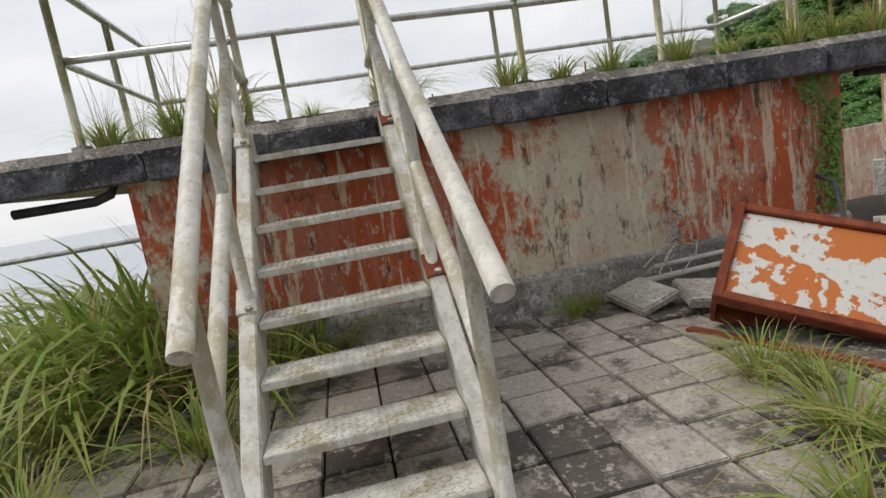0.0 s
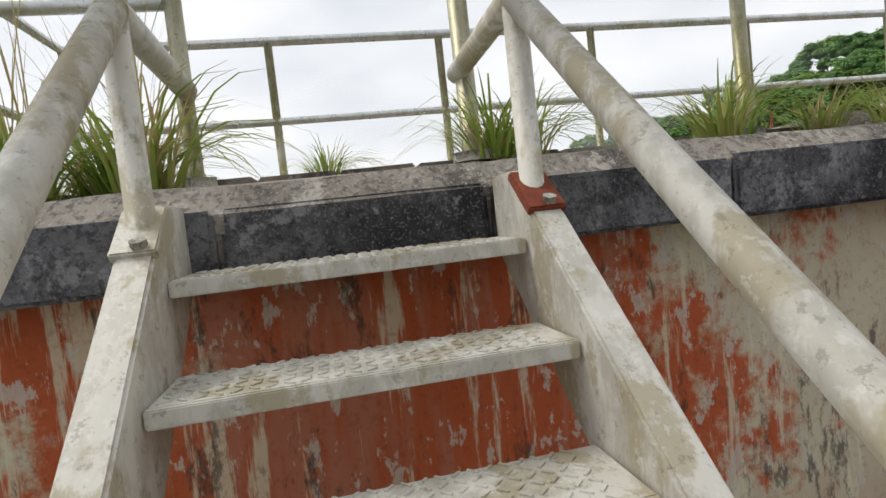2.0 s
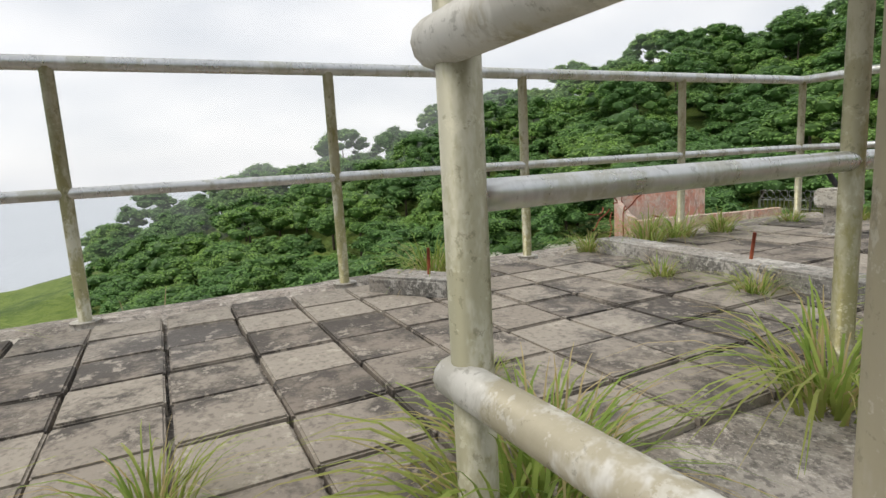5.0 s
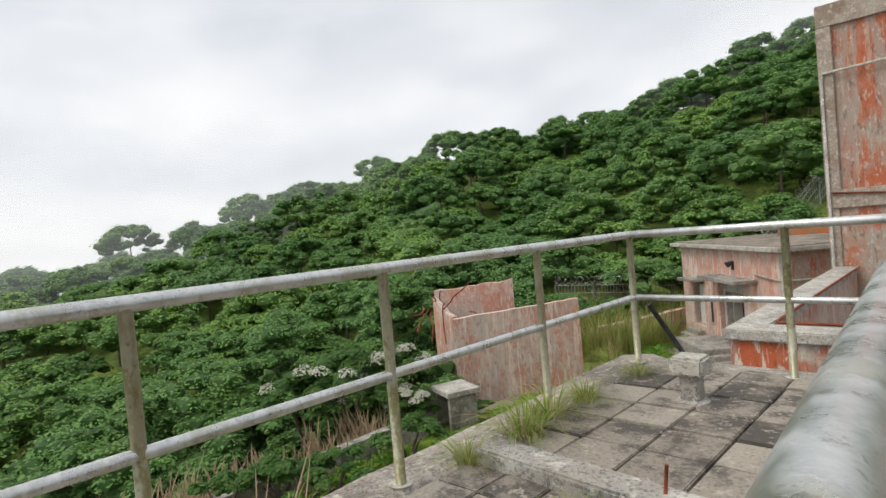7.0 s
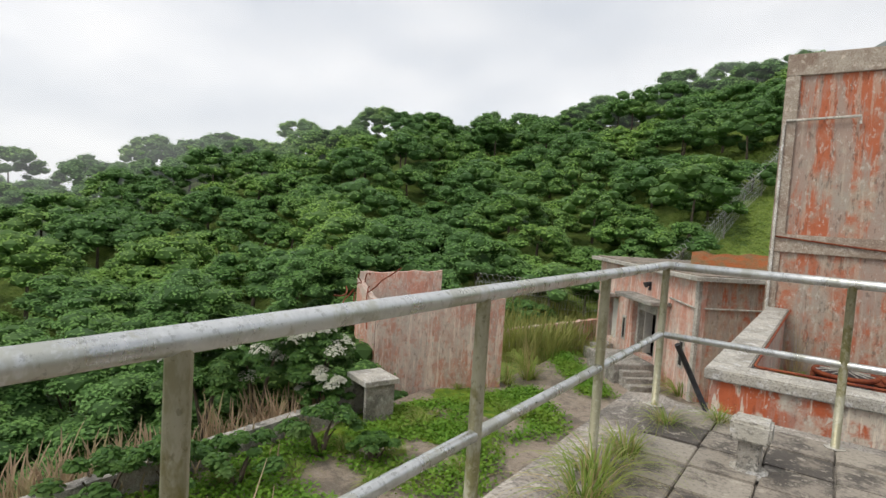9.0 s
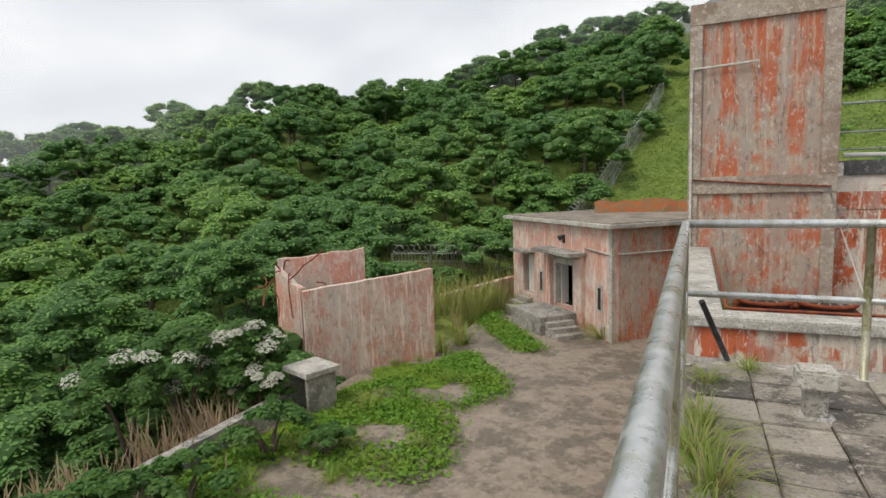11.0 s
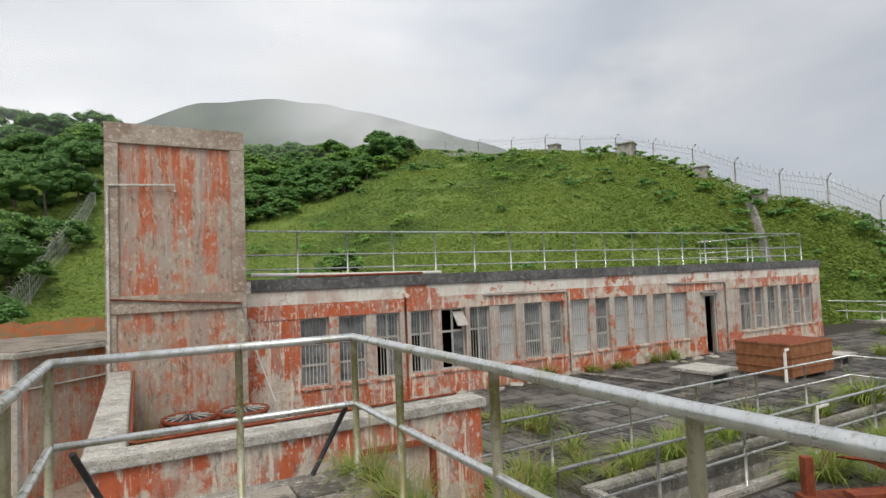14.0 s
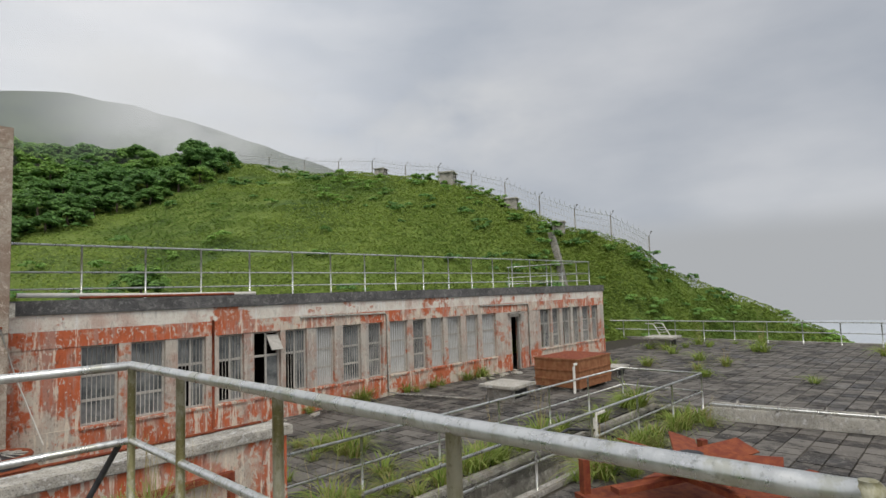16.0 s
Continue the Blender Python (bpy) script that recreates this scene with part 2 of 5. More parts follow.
M_BLOSSOM = leaf("white_blossom", (0.55, 0.56, 0.46), (0.70, 0.70, 0.60), (0.35, 0.40, 0.22), 0.7)
M_GRASS = leaf("green_grass_blade", (0.16, 0.27, 0.04), (0.34, 0.42, 0.10), (0.34, 0.36, 0.10), big=1.5)
M_YGRASS = leaf("yellow_grass_blade", (0.20, 0.27, 0.06), (0.42, 0.40, 0.15), (0.34, 0.36, 0.10), big=0.5)
M_STRAW = leaf("dry_grass_blade", (0.42, 0.33, 0.14), (0.52, 0.42, 0.22), (0.30, 0.30, 0.10), 0.7, big=1.5)
M_REED = leaf("pink_dry_reed", (0.40, 0.28, 0.18), (0.50, 0.38, 0.26), (0.36, 0.32, 0.16), 0.8, big=1.0)
M_WEED = leaf("weed_leaf", (0.11, 0.26, 0.03), (0.22, 0.40, 0.05), (0.20, 0.32, 0.04), big=0.8)
M_HILLGRASS = leaf("hill_grass_blade", (0.19, 0.28, 0.05), (0.29, 0.37, 0.085), (0.12, 0.21, 0.04), 0.8, big=0.07)
M_MOSS = plain("moss", (0.07, 0.15, 0.012), (0.17, 0.24, 0.02), 3, 0.95, 0, 0.7, 0.02)


def glass_mat():
    k = Nodes("dusty_glass")
    d = k.step(k.noise(2.5, 5), 0.3, 0.7)
    c = k.mix(d, (0.07, 0.08, 0.085), (0.26, 0.27, 0.27))
    return k.done(c, 0.18, 0, k.noise(3), 0.05, 0.01, 0.6)


M_GLASS = glass_mat()
M_CURTAIN = plain("pale_blind_pane", (0.50, 0.51, 0.50), (0.60, 0.61, 0.60), 3, 0.4)


def hill_mat():
    k = Nodes("grassy_slope")
    n1, n2, n3 = k.noise(0.09, 6), k.noise(0.9, 6, rough=0.7), k.noise(6, 4)
    c = k.mix(k.step(n2, 0.35, 0.65), (0.13, 0.20, 0.035), (0.21, 0.28, 0.06))
    c = k.mix(k.math("MULTIPLY", k.step(n1, 0.5, 0.65), 0.8), c, (0.05, 0.10, 0.022))
    c = k.mix(k.math("MULTIPLY", k.step(n3, 0.5, 0.7), 0.5), c, (0.03, 0.06, 0.015))
    return k.done(c, 0.95, 0, k.math("ADD", n2, n3), 0.8, 0.25)


M_HILL = hill_mat()
# Haze is put into the sea's base colour, close to the sky's tone.
M_SEA = plain("haze_tinted_sea", (0.47, 0.51, 0.55), (0.50, 0.54, 0.58), 0.01, 0.6, 0, 0.05, 0.1, 0.3)
M_FARHILL = plain("misty_far_slope", (0.04, 0.062, 0.038), (0.075, 0.105, 0.055), 0.06, 0.95, 0, 0.1, 0.5, 0.2)


# ---- helpers for meshes ----
def part(name, bm, material, parent=None, label=""):
    me = bpy.data.meshes.new(name)
    bm.to_mesh(me)
    bm.free()
    me.materials.append(material)
    ob = new(name, me)
    if parent is not None:
        ob.parent = parent
    if label:
        tagged(ob, label)
    return ob


def thing(name, label, category, at=(0, 0, 0), group="", kind="", rz=0):
    ob = new(name)
    ob.matrix_world = pose(*at, 0, 0, rz)
    return tagged(ob, label, category, group, kind)


def solid(name, bm, material, label, category, kind="structure", group=""):
    return tagged(part(name, bm, material), label, category, group, kind)


def box(bm, x0, y0, z0, x1, y1, z1, bevel=0.0, m=None):
    r = bmesh.ops.create_cube(bm, size=1)
    mm = Matrix.Translation(((x0 + x1) / 2, (y0 + y1) / 2, (z0 + z1) / 2)) @ Matrix.Diagonal((abs(x1 - x0), abs(y1 - y0), abs(z1 - z0), 1))
    bmesh.ops.transform(bm, matrix=(m @ mm) if m else mm, verts=r["verts"])
    if bevel:
        es = {e for v in r["verts"] for e in v.link_edges}
        bmesh.ops.bevel(bm, geom=list(es), offset=bevel, segments=2, affect="EDGES")
    return bm


def B(*a, bevel=0.0, m=None):
    return box(bmesh.new(), *a, bevel=bevel, m=m)


def tube(bm, pts, r, seg=10, cap=True):
    pts = [Vector(p) for p in pts]
    rings = []
    for i, p in enumerate(pts):
        d = (pts[min(i + 1, len(pts) - 1)] - pts[max(i - 1, 0)]).normalized()
        up = Vector((0, 0, 1)) if abs(d.z) < 0.9 else Vector((1, 0, 0))
        a = d.cross(up).normalized()
        b = a.cross(d)
        rr = r[i] if isinstance(r, (list, tuple)) else r
        rings.append([bm.verts.new(p + (a * math.cos(t) + b * math.sin(t)) * rr) for t in (2 * math.pi * j / seg for j in range(seg))])
    for q, w in zip(rings, rings[1:]):
        for j in range(seg):
            f = bm.faces.new((q[j], q[(j + 1) % seg], w[(j + 1) % seg], w[j]))
            f.smooth = True
    if cap:
        bm.faces.new(rings[0])
        bm.faces.new(rings[-1][::-1])
    return bm


def T(pts, r, seg=10):
    return tube(bmesh.new(), pts, r, seg)


def rough_up(bm, amount, scale, cuts=0):
    """Uneven, worn surfaces."""
    if cuts:
        bmesh.ops.subdivide_edges(bm, edges=bm.edges[:], cuts=cuts, use_grid_fill=True)
    for v in bm.verts:
        v.co += noise.noise_vector(v.co * scale) * amount
    return bm


# ---- structure ----
LOW, COURT = -1.70, -4.6


def floor_rects(name, rects, z0, z1, material, label):
    bm = bmesh.new()
    for x0, y0, x1, y1 in rects:
        box(bm, x0, y0, z0, x1, y1, z1)
    return solid(name, bm, material, label, "floor")


def prism(bm, profile, y0, y1):
    """A profile in x and z drawn out along y."""
    n = max(2, int(abs(y1 - y0) / 0.12))
    rows = []
    for i in range(n + 1):
        y = y0 + (y1 - y0) * i / n
        rows.append([bm.verts.new((x, y, z)) for x, z in profile])
    for a, b in zip(rows, rows[1:]):
        for j in range(len(profile)):
            k = (j + 1) % len(profile)
            bm.faces.new((a[j], b[j], b[k], a[k]))
    bm.faces.new(rows[0])
    bm.faces.new(rows[-1][::-1])
    bmesh.ops.recalc_face_normals(bm, faces=bm.faces)
    return bm


# platform: slab, its blackened fascia, walls and plinth
bm = prism(bmesh.new(), [(-0.30, -0.28), (2.40, -0.28), (2.43, -0.12), (2.36, -0.045), (2.02, -0.012), (1.9, -0.03), (0.1, -0.03), (-0.02, 0.0), (-0.30, -0.03)], -6.65, 0.32)
slab = solid("platform_slab", rough_up(bm, 0.012, 3.0), M_TOP, "weathered grey concrete roof slab with stained edges", "slab")
bm = bmesh.new()
y = -6.65
while y < 0.3:
    w = random.uniform(0.5, 0.95)
    e = min(y + w - 0.012, 0.32)
    if not (-5.2 < (y + e) / 2 < -4.2):
        box(bm, 2.38, y, -0.295 + random.uniform(-0.01, 0.01), 2.452 + random.uniform(-0.008, 0.006), e, -0.105 + random.uniform(-0.012, 0.008), 0.012)
    else:
        box(bm, 2.38, y, -0.29, 2.435, e, -0.11, 0.012)
    y += w
tagged(part("fascia", rough_up(bm, 0.006, 9), M_FASCIA, slab), "black flaking bitumen edge strip")
bm = B(2.08, -5.95, LOW, 2.30, -0.72, -0.28)
solid("wall_platform_east", bm, M_RED, "red peeling rendered wall under the platform slab", "wall")
bm = prism(bmesh.new(), [(2.29, LOW), (2.345, LOW), (2.345, -1.42), (2.325, -1.395), (2.29, -1.385)], -5.95, -0.72)
solid("plinth_east", rough_up(bm, 0.006, 8), M_CONC, "grey cement plinth at the foot of the red wall", "plinth")
solid("wall_platform_west", B(-0.22, -5.95, COURT - 0.3, 0.0, 0.2, -0.28), M_PINK, "faded pink rendered wall above the courtyard", "wall")
solid("wall_platform_south", B(0.0, -5.95, COURT - 0.3, 2.08, -5.75, -0.28), M_RED, "red peeling rendered end wall", "wall")
solid("wall_platform_north", B(0.0, -0.9, COURT - 0.3, 2.08, -0.72, -0.28), M_RED, "red peeling rendered end wall", "wall")

# lower roof with its pit
PIT = (6.4, 0.95, 15.5, 2.05)
bm = bmesh.new()
for r in ((2.30, -14, 34, 0.95), (2.30, PIT[1], PIT[0], PIT[3]), (PIT[2], PIT[1], 34, PIT[3]), (2.30, PIT[3], 34, 9.54), (27.2, 9.54, 34, 19), (-0.2, -14, 2.30, -5.95), (0.35, -0.72, 2.30, 9.54)):
    box(bm, r[0], r[1], LOW - 0.35, r[2], r[3], LOW - 0.035)
roof_floor = solid("roof_floor", bm, M_JOINT, "dark jointed flat roof with moss in the joints", "floor")
bm = bmesh.new()
box(bm, PIT[0] - 0.15, PIT[1] - 0.15, -2.7, PIT[2] + 0.15, PIT[1], LOW + 0.06, 0.02)
box(bm, PIT[0] - 0.15, PIT[3], -2.7, PIT[2] + 0.15, PIT[3] + 0.15, LOW + 0.06, 0.02)
box(bm, PIT[0] - 0.15, PIT[1], -2.7, PIT[0], PIT[3], LOW + 0.06, 0.02)
box(bm, PIT[2], PIT[1], -2.7, PIT[2] + 0.15, PIT[3], LOW + 0.06, 0.02)
box(bm, PIT[0], PIT[1], -2.75, PIT[2], PIT[3], -2.6)
solid("pit_lining", bm, M_CONC, "stained concrete lining of the sunken light well", "pit")
solid("wall_roof_west", B(-0.2, -14, COURT - 0.3, 0.0, -5.95, LOW - 0.04), M_PINK, "faded pink rendered wall below the roof", "wall")
solid("wall_roof_south", B(-0.2, -14.2, COURT - 6, 34, -14, LOW - 0.04), M_PINK, "faded rendered wall below the roof", "wall")
solid("wall_roof_far", B(34, -14.2, COURT - 6, 34.25, 19, LOW + 0.12), M_CONC, "low concrete kerb at the roof edge", "wall")
solid("wall_court_east", B(0.15, -0.72, COURT - 0.3, 0.35, 18, LOW - 0.36), M_PINK, "stained rendered wall below the parapet", "wall")

# parapet round the roof corner in front of the tower
solid("parapet_front", B(0.05, 2.17, LOW - 0.3, 4.55, 2.45, -0.22), M_RED_FAC, "low red peeling parapet wall", "wall")
solid("parapet_side", B(0.05, 2.45, LOW - 0.3, 0.33, 8.88, -0.22), M_PINK, "low stained parapet wall", "wall")
bm = B(-0.01, 2.11, -0.22, 4.62, 2.52, -0.10, bevel=0.015)
box(bm, -0.01, 2.522, -0.22, 0.38, 8.87, -0.10, 0.015)
solid("parapet_coping", rough_up(bm, 0.004, 6), M_CONC_PALE, "pale concrete coping with a mitred corner", "coping")

# tower
solid("wall_tower", B(-0.05, 8.95, -6, 2.63, 12.5, 4.99), M_TOWER, "tall red and grey streaked rendered tower", "tower")
bm = B(-0.08, 8.88, 4.60, 2.66, 9.0, 5.03, bevel=0.01)
box(bm, -0.08, 8.88, 1.42, 0.17, 9.0, 4.598, 0.01)
box(bm, 2.36, 8.88, 1.42, 2.66, 9.0, 4.598, 0.01)
box(bm, -0.08, 8.88, 1.05, 2.66, 9.0, 1.418, 0.01)
box(bm, -0.08, 8.905, LOW, 0.12, 9.0, 1.048, 0.01)
box(bm, 2.42, 8.905, LOW, 2.66, 9.0, 1.048, 0.01)
solid("tower_frame", bm, M_BAND, "raised concrete frame and bands on the tower face", "trim")

# long building with its row of windows
FY = 9.54
WINS = [(4.01, 4.74), (4.99, 5.74), (6.02, 6.70), (7.02, 7.70), (7.98, 8.76), (8.90, 9.60), (9.92, 10.54), (10.84, 11.54), (11.84, 12.40), (12.70, 13.48), (13.76, 14.38),
        (14.60, 15.26), (15.48, 16.18), (16.48, 17.18), (17.42, 18.28), (21.40, 22.22), (22.34, 22.98), (23.20, 23.9), (24.1, 24.75), (25.0, 25.7), (25.85, 26.5)]
DOOR = (19.25, 19.92)
SILL, HEAD = -1.05, 0.66
solid("wall_facade_foot", B(2.66, FY, LOW - 0.3, 19.25, FY + 0.28, SILL), M_RED_FAC, "red peeling wall below the window row", "wall")
solid("wall_facade_foot_far", B(19.92, FY, LOW - 0.3, 27.1, FY + 0.28, SILL), M_RED_FAC, "red peeling wall below the window row", "wall")
solid("wall_facade_head", B(2.66, FY, HEAD, 27.1, FY + 0.28, 1.02), M_RED_FAC, "red peeling wall above the window row", "wall")
solid("wall_facade_frieze", B(2.66, FY - 0.004, 1.02, 27.1, FY + 0.28, 1.36), M_WHITEWASH, "flaking white frieze streaked with red", "wall")
edges = [2.66]
for a, b in sorted(WINS + [DOOR]):
    edges += [a, b]
edges.append(27.1)
for i in range(0, len(edges), 2):
    if edges[i + 1] - edges[i] > 0.01:
        solid("wall_pier", B(edges[i], FY + (0.0 if i % 4 else 0.02), SILL if abs(edges[i] - 2.66) > 0.1 else SILL, edges[i + 1], FY + 0.28, HEAD), M_PIER if edges[i] > 4.5 else M_RED_FAC, "worn grey and red pier between windows", "wall")
solid("wall_facade_end", B(26.85, FY + 0.28, LOW - 0.3, 27.1, 16, 1.36), M_RED_FAC, "red peeling end wall", "wall")
# Back wall and floor coloured near black, standing for the shade indoors.
solid("wall_facade_back", B(2.66, 13.8, LOW - 0.3, 26.85, 14, 1.36), M_DARK, "back wall of the long room, coloured near black for the shade indoors", "wall")
solid("floor_facade", B(2.66, FY + 0.28, LOW - 0.3, 26.85, 13.8, LOW), M_DARK, "room floor coloured near black for the shade indoors", "floor")
bm = B(2.60, FY - 0.06, 1.36, 27.14, 16, 1.66, bevel=0.015)
solid("ceiling_facade", rough_up(bm, 0.004, 5), M_ROOFEDGE, "dark grey felted flat roof edge", "roof")


def window(x0, x1, style):
    w = thing("window", "", "", kind="structure")
    w.name = "window_1"
    tagged(w, "grey framed barred window with dusty panes", "window", "facade windows", "structure")
    y = FY + 0.12
    fr = bmesh.new()
    for a in ((x0, y, SILL, x0 + 0.045, y + 0.06, HEAD), (x1 - 0.045, y, SILL, x1, y + 0.06, HEAD), (x0 + 0.045, y, SILL, x1 - 0.045, y + 0.06, SILL + 0.05), (x0 + 0.045, y, HEAD - 0.05, x1 - 0.045, y + 0.06, HEAD)):
        box(fr, *a)
    part("window_frame", fr, M_FRAME, w)
    part("window_sill", B(x0 - 0.04, FY - 0.05, SILL - 0.06, x1 + 0.04, FY + 0.10, SILL + 0.002, bevel=0.008), M_RED_FAC, w)
    mid = (x0 + x1) / 2
    t1 = SILL + 0.62 * (HEAD - SILL)
    cross = bmesh.new()
    box(cross, x0 + 0.045, y + 0.005, t1 - 0.03, x1 - 0.045, y + 0.05, t1 + 0.03)
    if style in (0, 3):
        box(cross, x0 + 0.045, y + 0.005, SILL + 0.5, x1 - 0.045, y + 0.05, SILL + 0.56)
    else:
        box(cross, mid - 0.025, y + 0.008, SILL + 0.05, mid + 0.025, y + 0.048, t1 - 0.03)
        box(cross, mid - 0.025, y + 0.008, t1 + 0.03, mid + 0.025, y + 0.048, HEAD - 0.05)
    part("mullion", cross, M_FRAME, w)
    if style in (0, 1, 3):
        bars = bmesh.new()
        n = 7
        for i in range(1, n):
            x = x0 + 0.045 + (x1 - x0 - 0.09) * i / n
            tube(bars, [(x, y - 0.02, SILL + 0.01), (x, y - 0.02, HEAD - 0.01)], 0.009, 6)
        part("bars", bars, M_FRAME, w)
    if style != 2:
        part("pane", B(x0 + 0.05, y + 0.026, t1 + 0.03, x1 - 0.05, y + 0.034, HEAD - 0.05), M_CURTAIN if style == 3 else M_GLASS, w)
    if style == 1:
        part("pane", B(mid + 0.025, y + 0.026, SILL + 0.05, x1 - 0.05, y + 0.034, t1 - 0.03), M_GLASS, w)
    if style in (0, 3):
        part("pane", B(x0 + 0.05, y + 0.026, SILL + 0.05, x1 - 0.05, y + 0.034, t1 - 0.03), M_CURTAIN if style == 3 else M_GLASS, w)
    if style == 2:
        part("pane", B(mid + 0.03, y + 0.026, SILL + 0.05, x1 - 0.05, y + 0.034, t1 - 0.03), M_GLASS, w)
        m = pose(mid + 0.18, y + 0.0, HEAD - 0.1, -38, 0, 0)
        part("casement", B(-0.17, -0.01, -0.5, 0.17, 0.015, 0.0, m=m), M_FRAME, w, "broken casement hanging open")
    return w


for i, (a, b) in enumerate(WINS):
    window(a, b, [0, 0, 1, 1, 2, 1, 3, 0, 0, 3, 0, 3, 3, 3, 3, 1, 0, 1, 1, 0, 1][i])
door = thing("door_1", "open dark doorway with a grey frame", "door", kind="structure")
bm = B(DOOR[0], FY + 0.06, LOW, DOOR[0] + 0.06, FY + 0.16, 0.5)
box(bm, DOOR[1] - 0.06, FY + 0.06, LOW, DOOR[1], FY + 0.16, 0.5)
box(bm, DOOR[0] + 0.06, FY + 0.06, 0.44, DOOR[1] - 0.06, FY + 0.16, HEAD)
part("door_frame", bm, M_FRAME, door)
part("lintel_hood", B(DOOR[0] - 0.25, FY - 0.18, 0.55, DOOR[1] + 0.1, FY - 0.002, 0.62, bevel=0.01), M_CONC, door)


# ---- railings ----
def railing(name, label, nodes, posts, z, height, mids, r=0.024, rp=0.022, mat=None, pmat=None, group="", feet=True):
    """A pipe rail along nodes (x, y), posts at (x, y)."""
    t = thing(name, label, "railing", group=group)
    part("top_rail", T([(p[0], p[1], z + height - r + (p[2] if len(p) > 2 else 0)) for p in nodes], r, 12), mat or M_STEEL, t)
    for k in mids:
        part("mid_rail", T([(p[0], p[1], z + k) for p in nodes], r * 0.82, 10), mat or M_STEEL, t)
    for x, y in posts:
        p = part("post", T([(x, y, z - 0.03), (x, y, z + height - r * 1.4)], rp, 10), pmat or M_POST, t)
        if feet:
            part("base_flange", T([(x, y, z - 0.02), (x, y, z + 0.012)], rp * 2.3, 12), M_CONC_PALE, p)
    return t


PX = 2.03
railing("platform_railing", "galvanised two-bar pipe railing round the concrete platform", [(2.096, -4.267, -0.004), (2.09, -4.2, -0.004), (PX, -3.16, 0.0), (PX, -2.0), (PX, 0), (1.0, 0), (0, 0), (0, -2.0), (0, -4.0), (0, -6.25), (1.0, -6.25), (PX, -6.25), (PX, -5.9), (PX, -5.16)],
        [(PX, -3.16), (PX, -2.03), (PX, -0.88), (PX, 0), (1.145, 0), (0, 0), (0, -1.365), (0, -2.70), (0, -3.86), (0, -5.02), (0, -6.25), (1.0, -6.25), (PX, -6.25), (PX, -5.16)], 0.0, 1.12, (0.56,), 0.031, 0.027)
t = thing("gate_post", "stout mossy galvanised post at the head of the stair", "post", (2.096, -4.273, 0.0))
part("pipe", T([(0, 0, -0.03), (0, 0, 1.085), (0, 0, 1.105), (0, 0, 1.116)], [0.033, 0.033, 0.029, 0.018], 16), M_POST, t)
part("base_flange", T([(0, 0, -0.02), (0, 0, 0.012)], 0.07, 12), M_CONC_PALE, t)
for a, b in (((0.12, 0.02, 0.5), (0.32, 0.27, -0.02)), ((1.96, 0.03, 0.54), (1.74, 0.27, -0.02))):
    t = thing("corner_brace", "dark pipe brace bracing the railing corner", "brace", group="corner braces")
    part("strut", T([a, b], 0.022, 8), M_DARKPIPE, t)
railing("pit_railing", "grey pipe railing round the sunken light well", [(4.75, 3.0), (10, 3.0), (15.6, 3.0), (15.6, 0.85), (10, 0.85), (4.75, 0.85)],
        [(x, 3.0) for x in (4.75, 6.4, 8.2, 10, 11.9, 13.7, 15.6)] + [(x, 0.85) for x in (4.75, 6.4, 8.2, 10, 11.9, 13.7, 15.6)], LOW, 0.98, (0.5,), 0.024, 0.022, pmat=M_STEEL)
railing("roof_railing", "thin pipe railing along the upper roof", [(2.7, 10.2), (10, 10.2), (18, 10.2), (27, 10.2), (27, 15.5)], [(2.8 + 1.35 * i, 10.2) for i in range(18)] + [(27, 10.2), (27, 12.5), (27, 15.4)], 1.66, 1.25, (0.25, 0.62), 0.024, 0.022, pmat=M_STEEL, feet=False)
railing("roof_edge_railing", "pipe railing along the far roof edge", [(33.8, -13.8), (33.8, 2), (33.8, 18.8)], [(33.8, -13.8 + 1.6 * i) for i in range(21)], LOW, 1.15, (0.6,), 0.028, 0.026, pmat=M_STEEL, feet=False)
railing("south_edge_railing", "pale pipe railing at the roof edge beside tall grass", [(2.2, -13.8), (0.1, -13.8), (0.1, -10), (0.1, -6.4)], [(0.1, -13.8), (0.1, -12), (0.1, -10.2), (0.1, -8.3), (0.1, -6.5)], LOW, 1.0, (0.5,), 0.03, 0.028, feet=False)

# ---- steel stair ----
stair = thing("steel_stair", "weathered grey steel stair with chequer-plate treads and pipe handrails", "stair")
YL, YR, NX, DX, Z0, DZ = -5.11, -4.33, 2.69, 0.241, -0.26, 0.192


def stringer(y0, y1):
    bm = bmesh.new()
    a = [(2.46, -0.10), (2.62, -0.10), (4.46, LOW + 0.01), (4.20, LOW + 0.01), (2.46, -0.30)]
    vs = [[bm.verts.new((x, y, z)) for x, z in a] for y in (y0, y1)]
    for j in range(5):
        k = (j + 1) % 5
        bm.faces.new((vs[0][j], vs[0][k], vs[1][k], vs[1][j]))
    bm.faces.new(vs[0][::-1])
    bm.faces.new(vs[1])
    bmesh.ops.recalc_face_normals(bm, faces=bm.faces)
    bmesh.ops.bevel(bm, geom=bm.edges[:], offset=0.006, segments=2, affect="EDGES")
    return bm


part("stringer", stringer(YL - 0.075, YL), M_STAIR, stair)
part("stringer", stringer(YR, YR + 0.075), M_STAIR, stair)


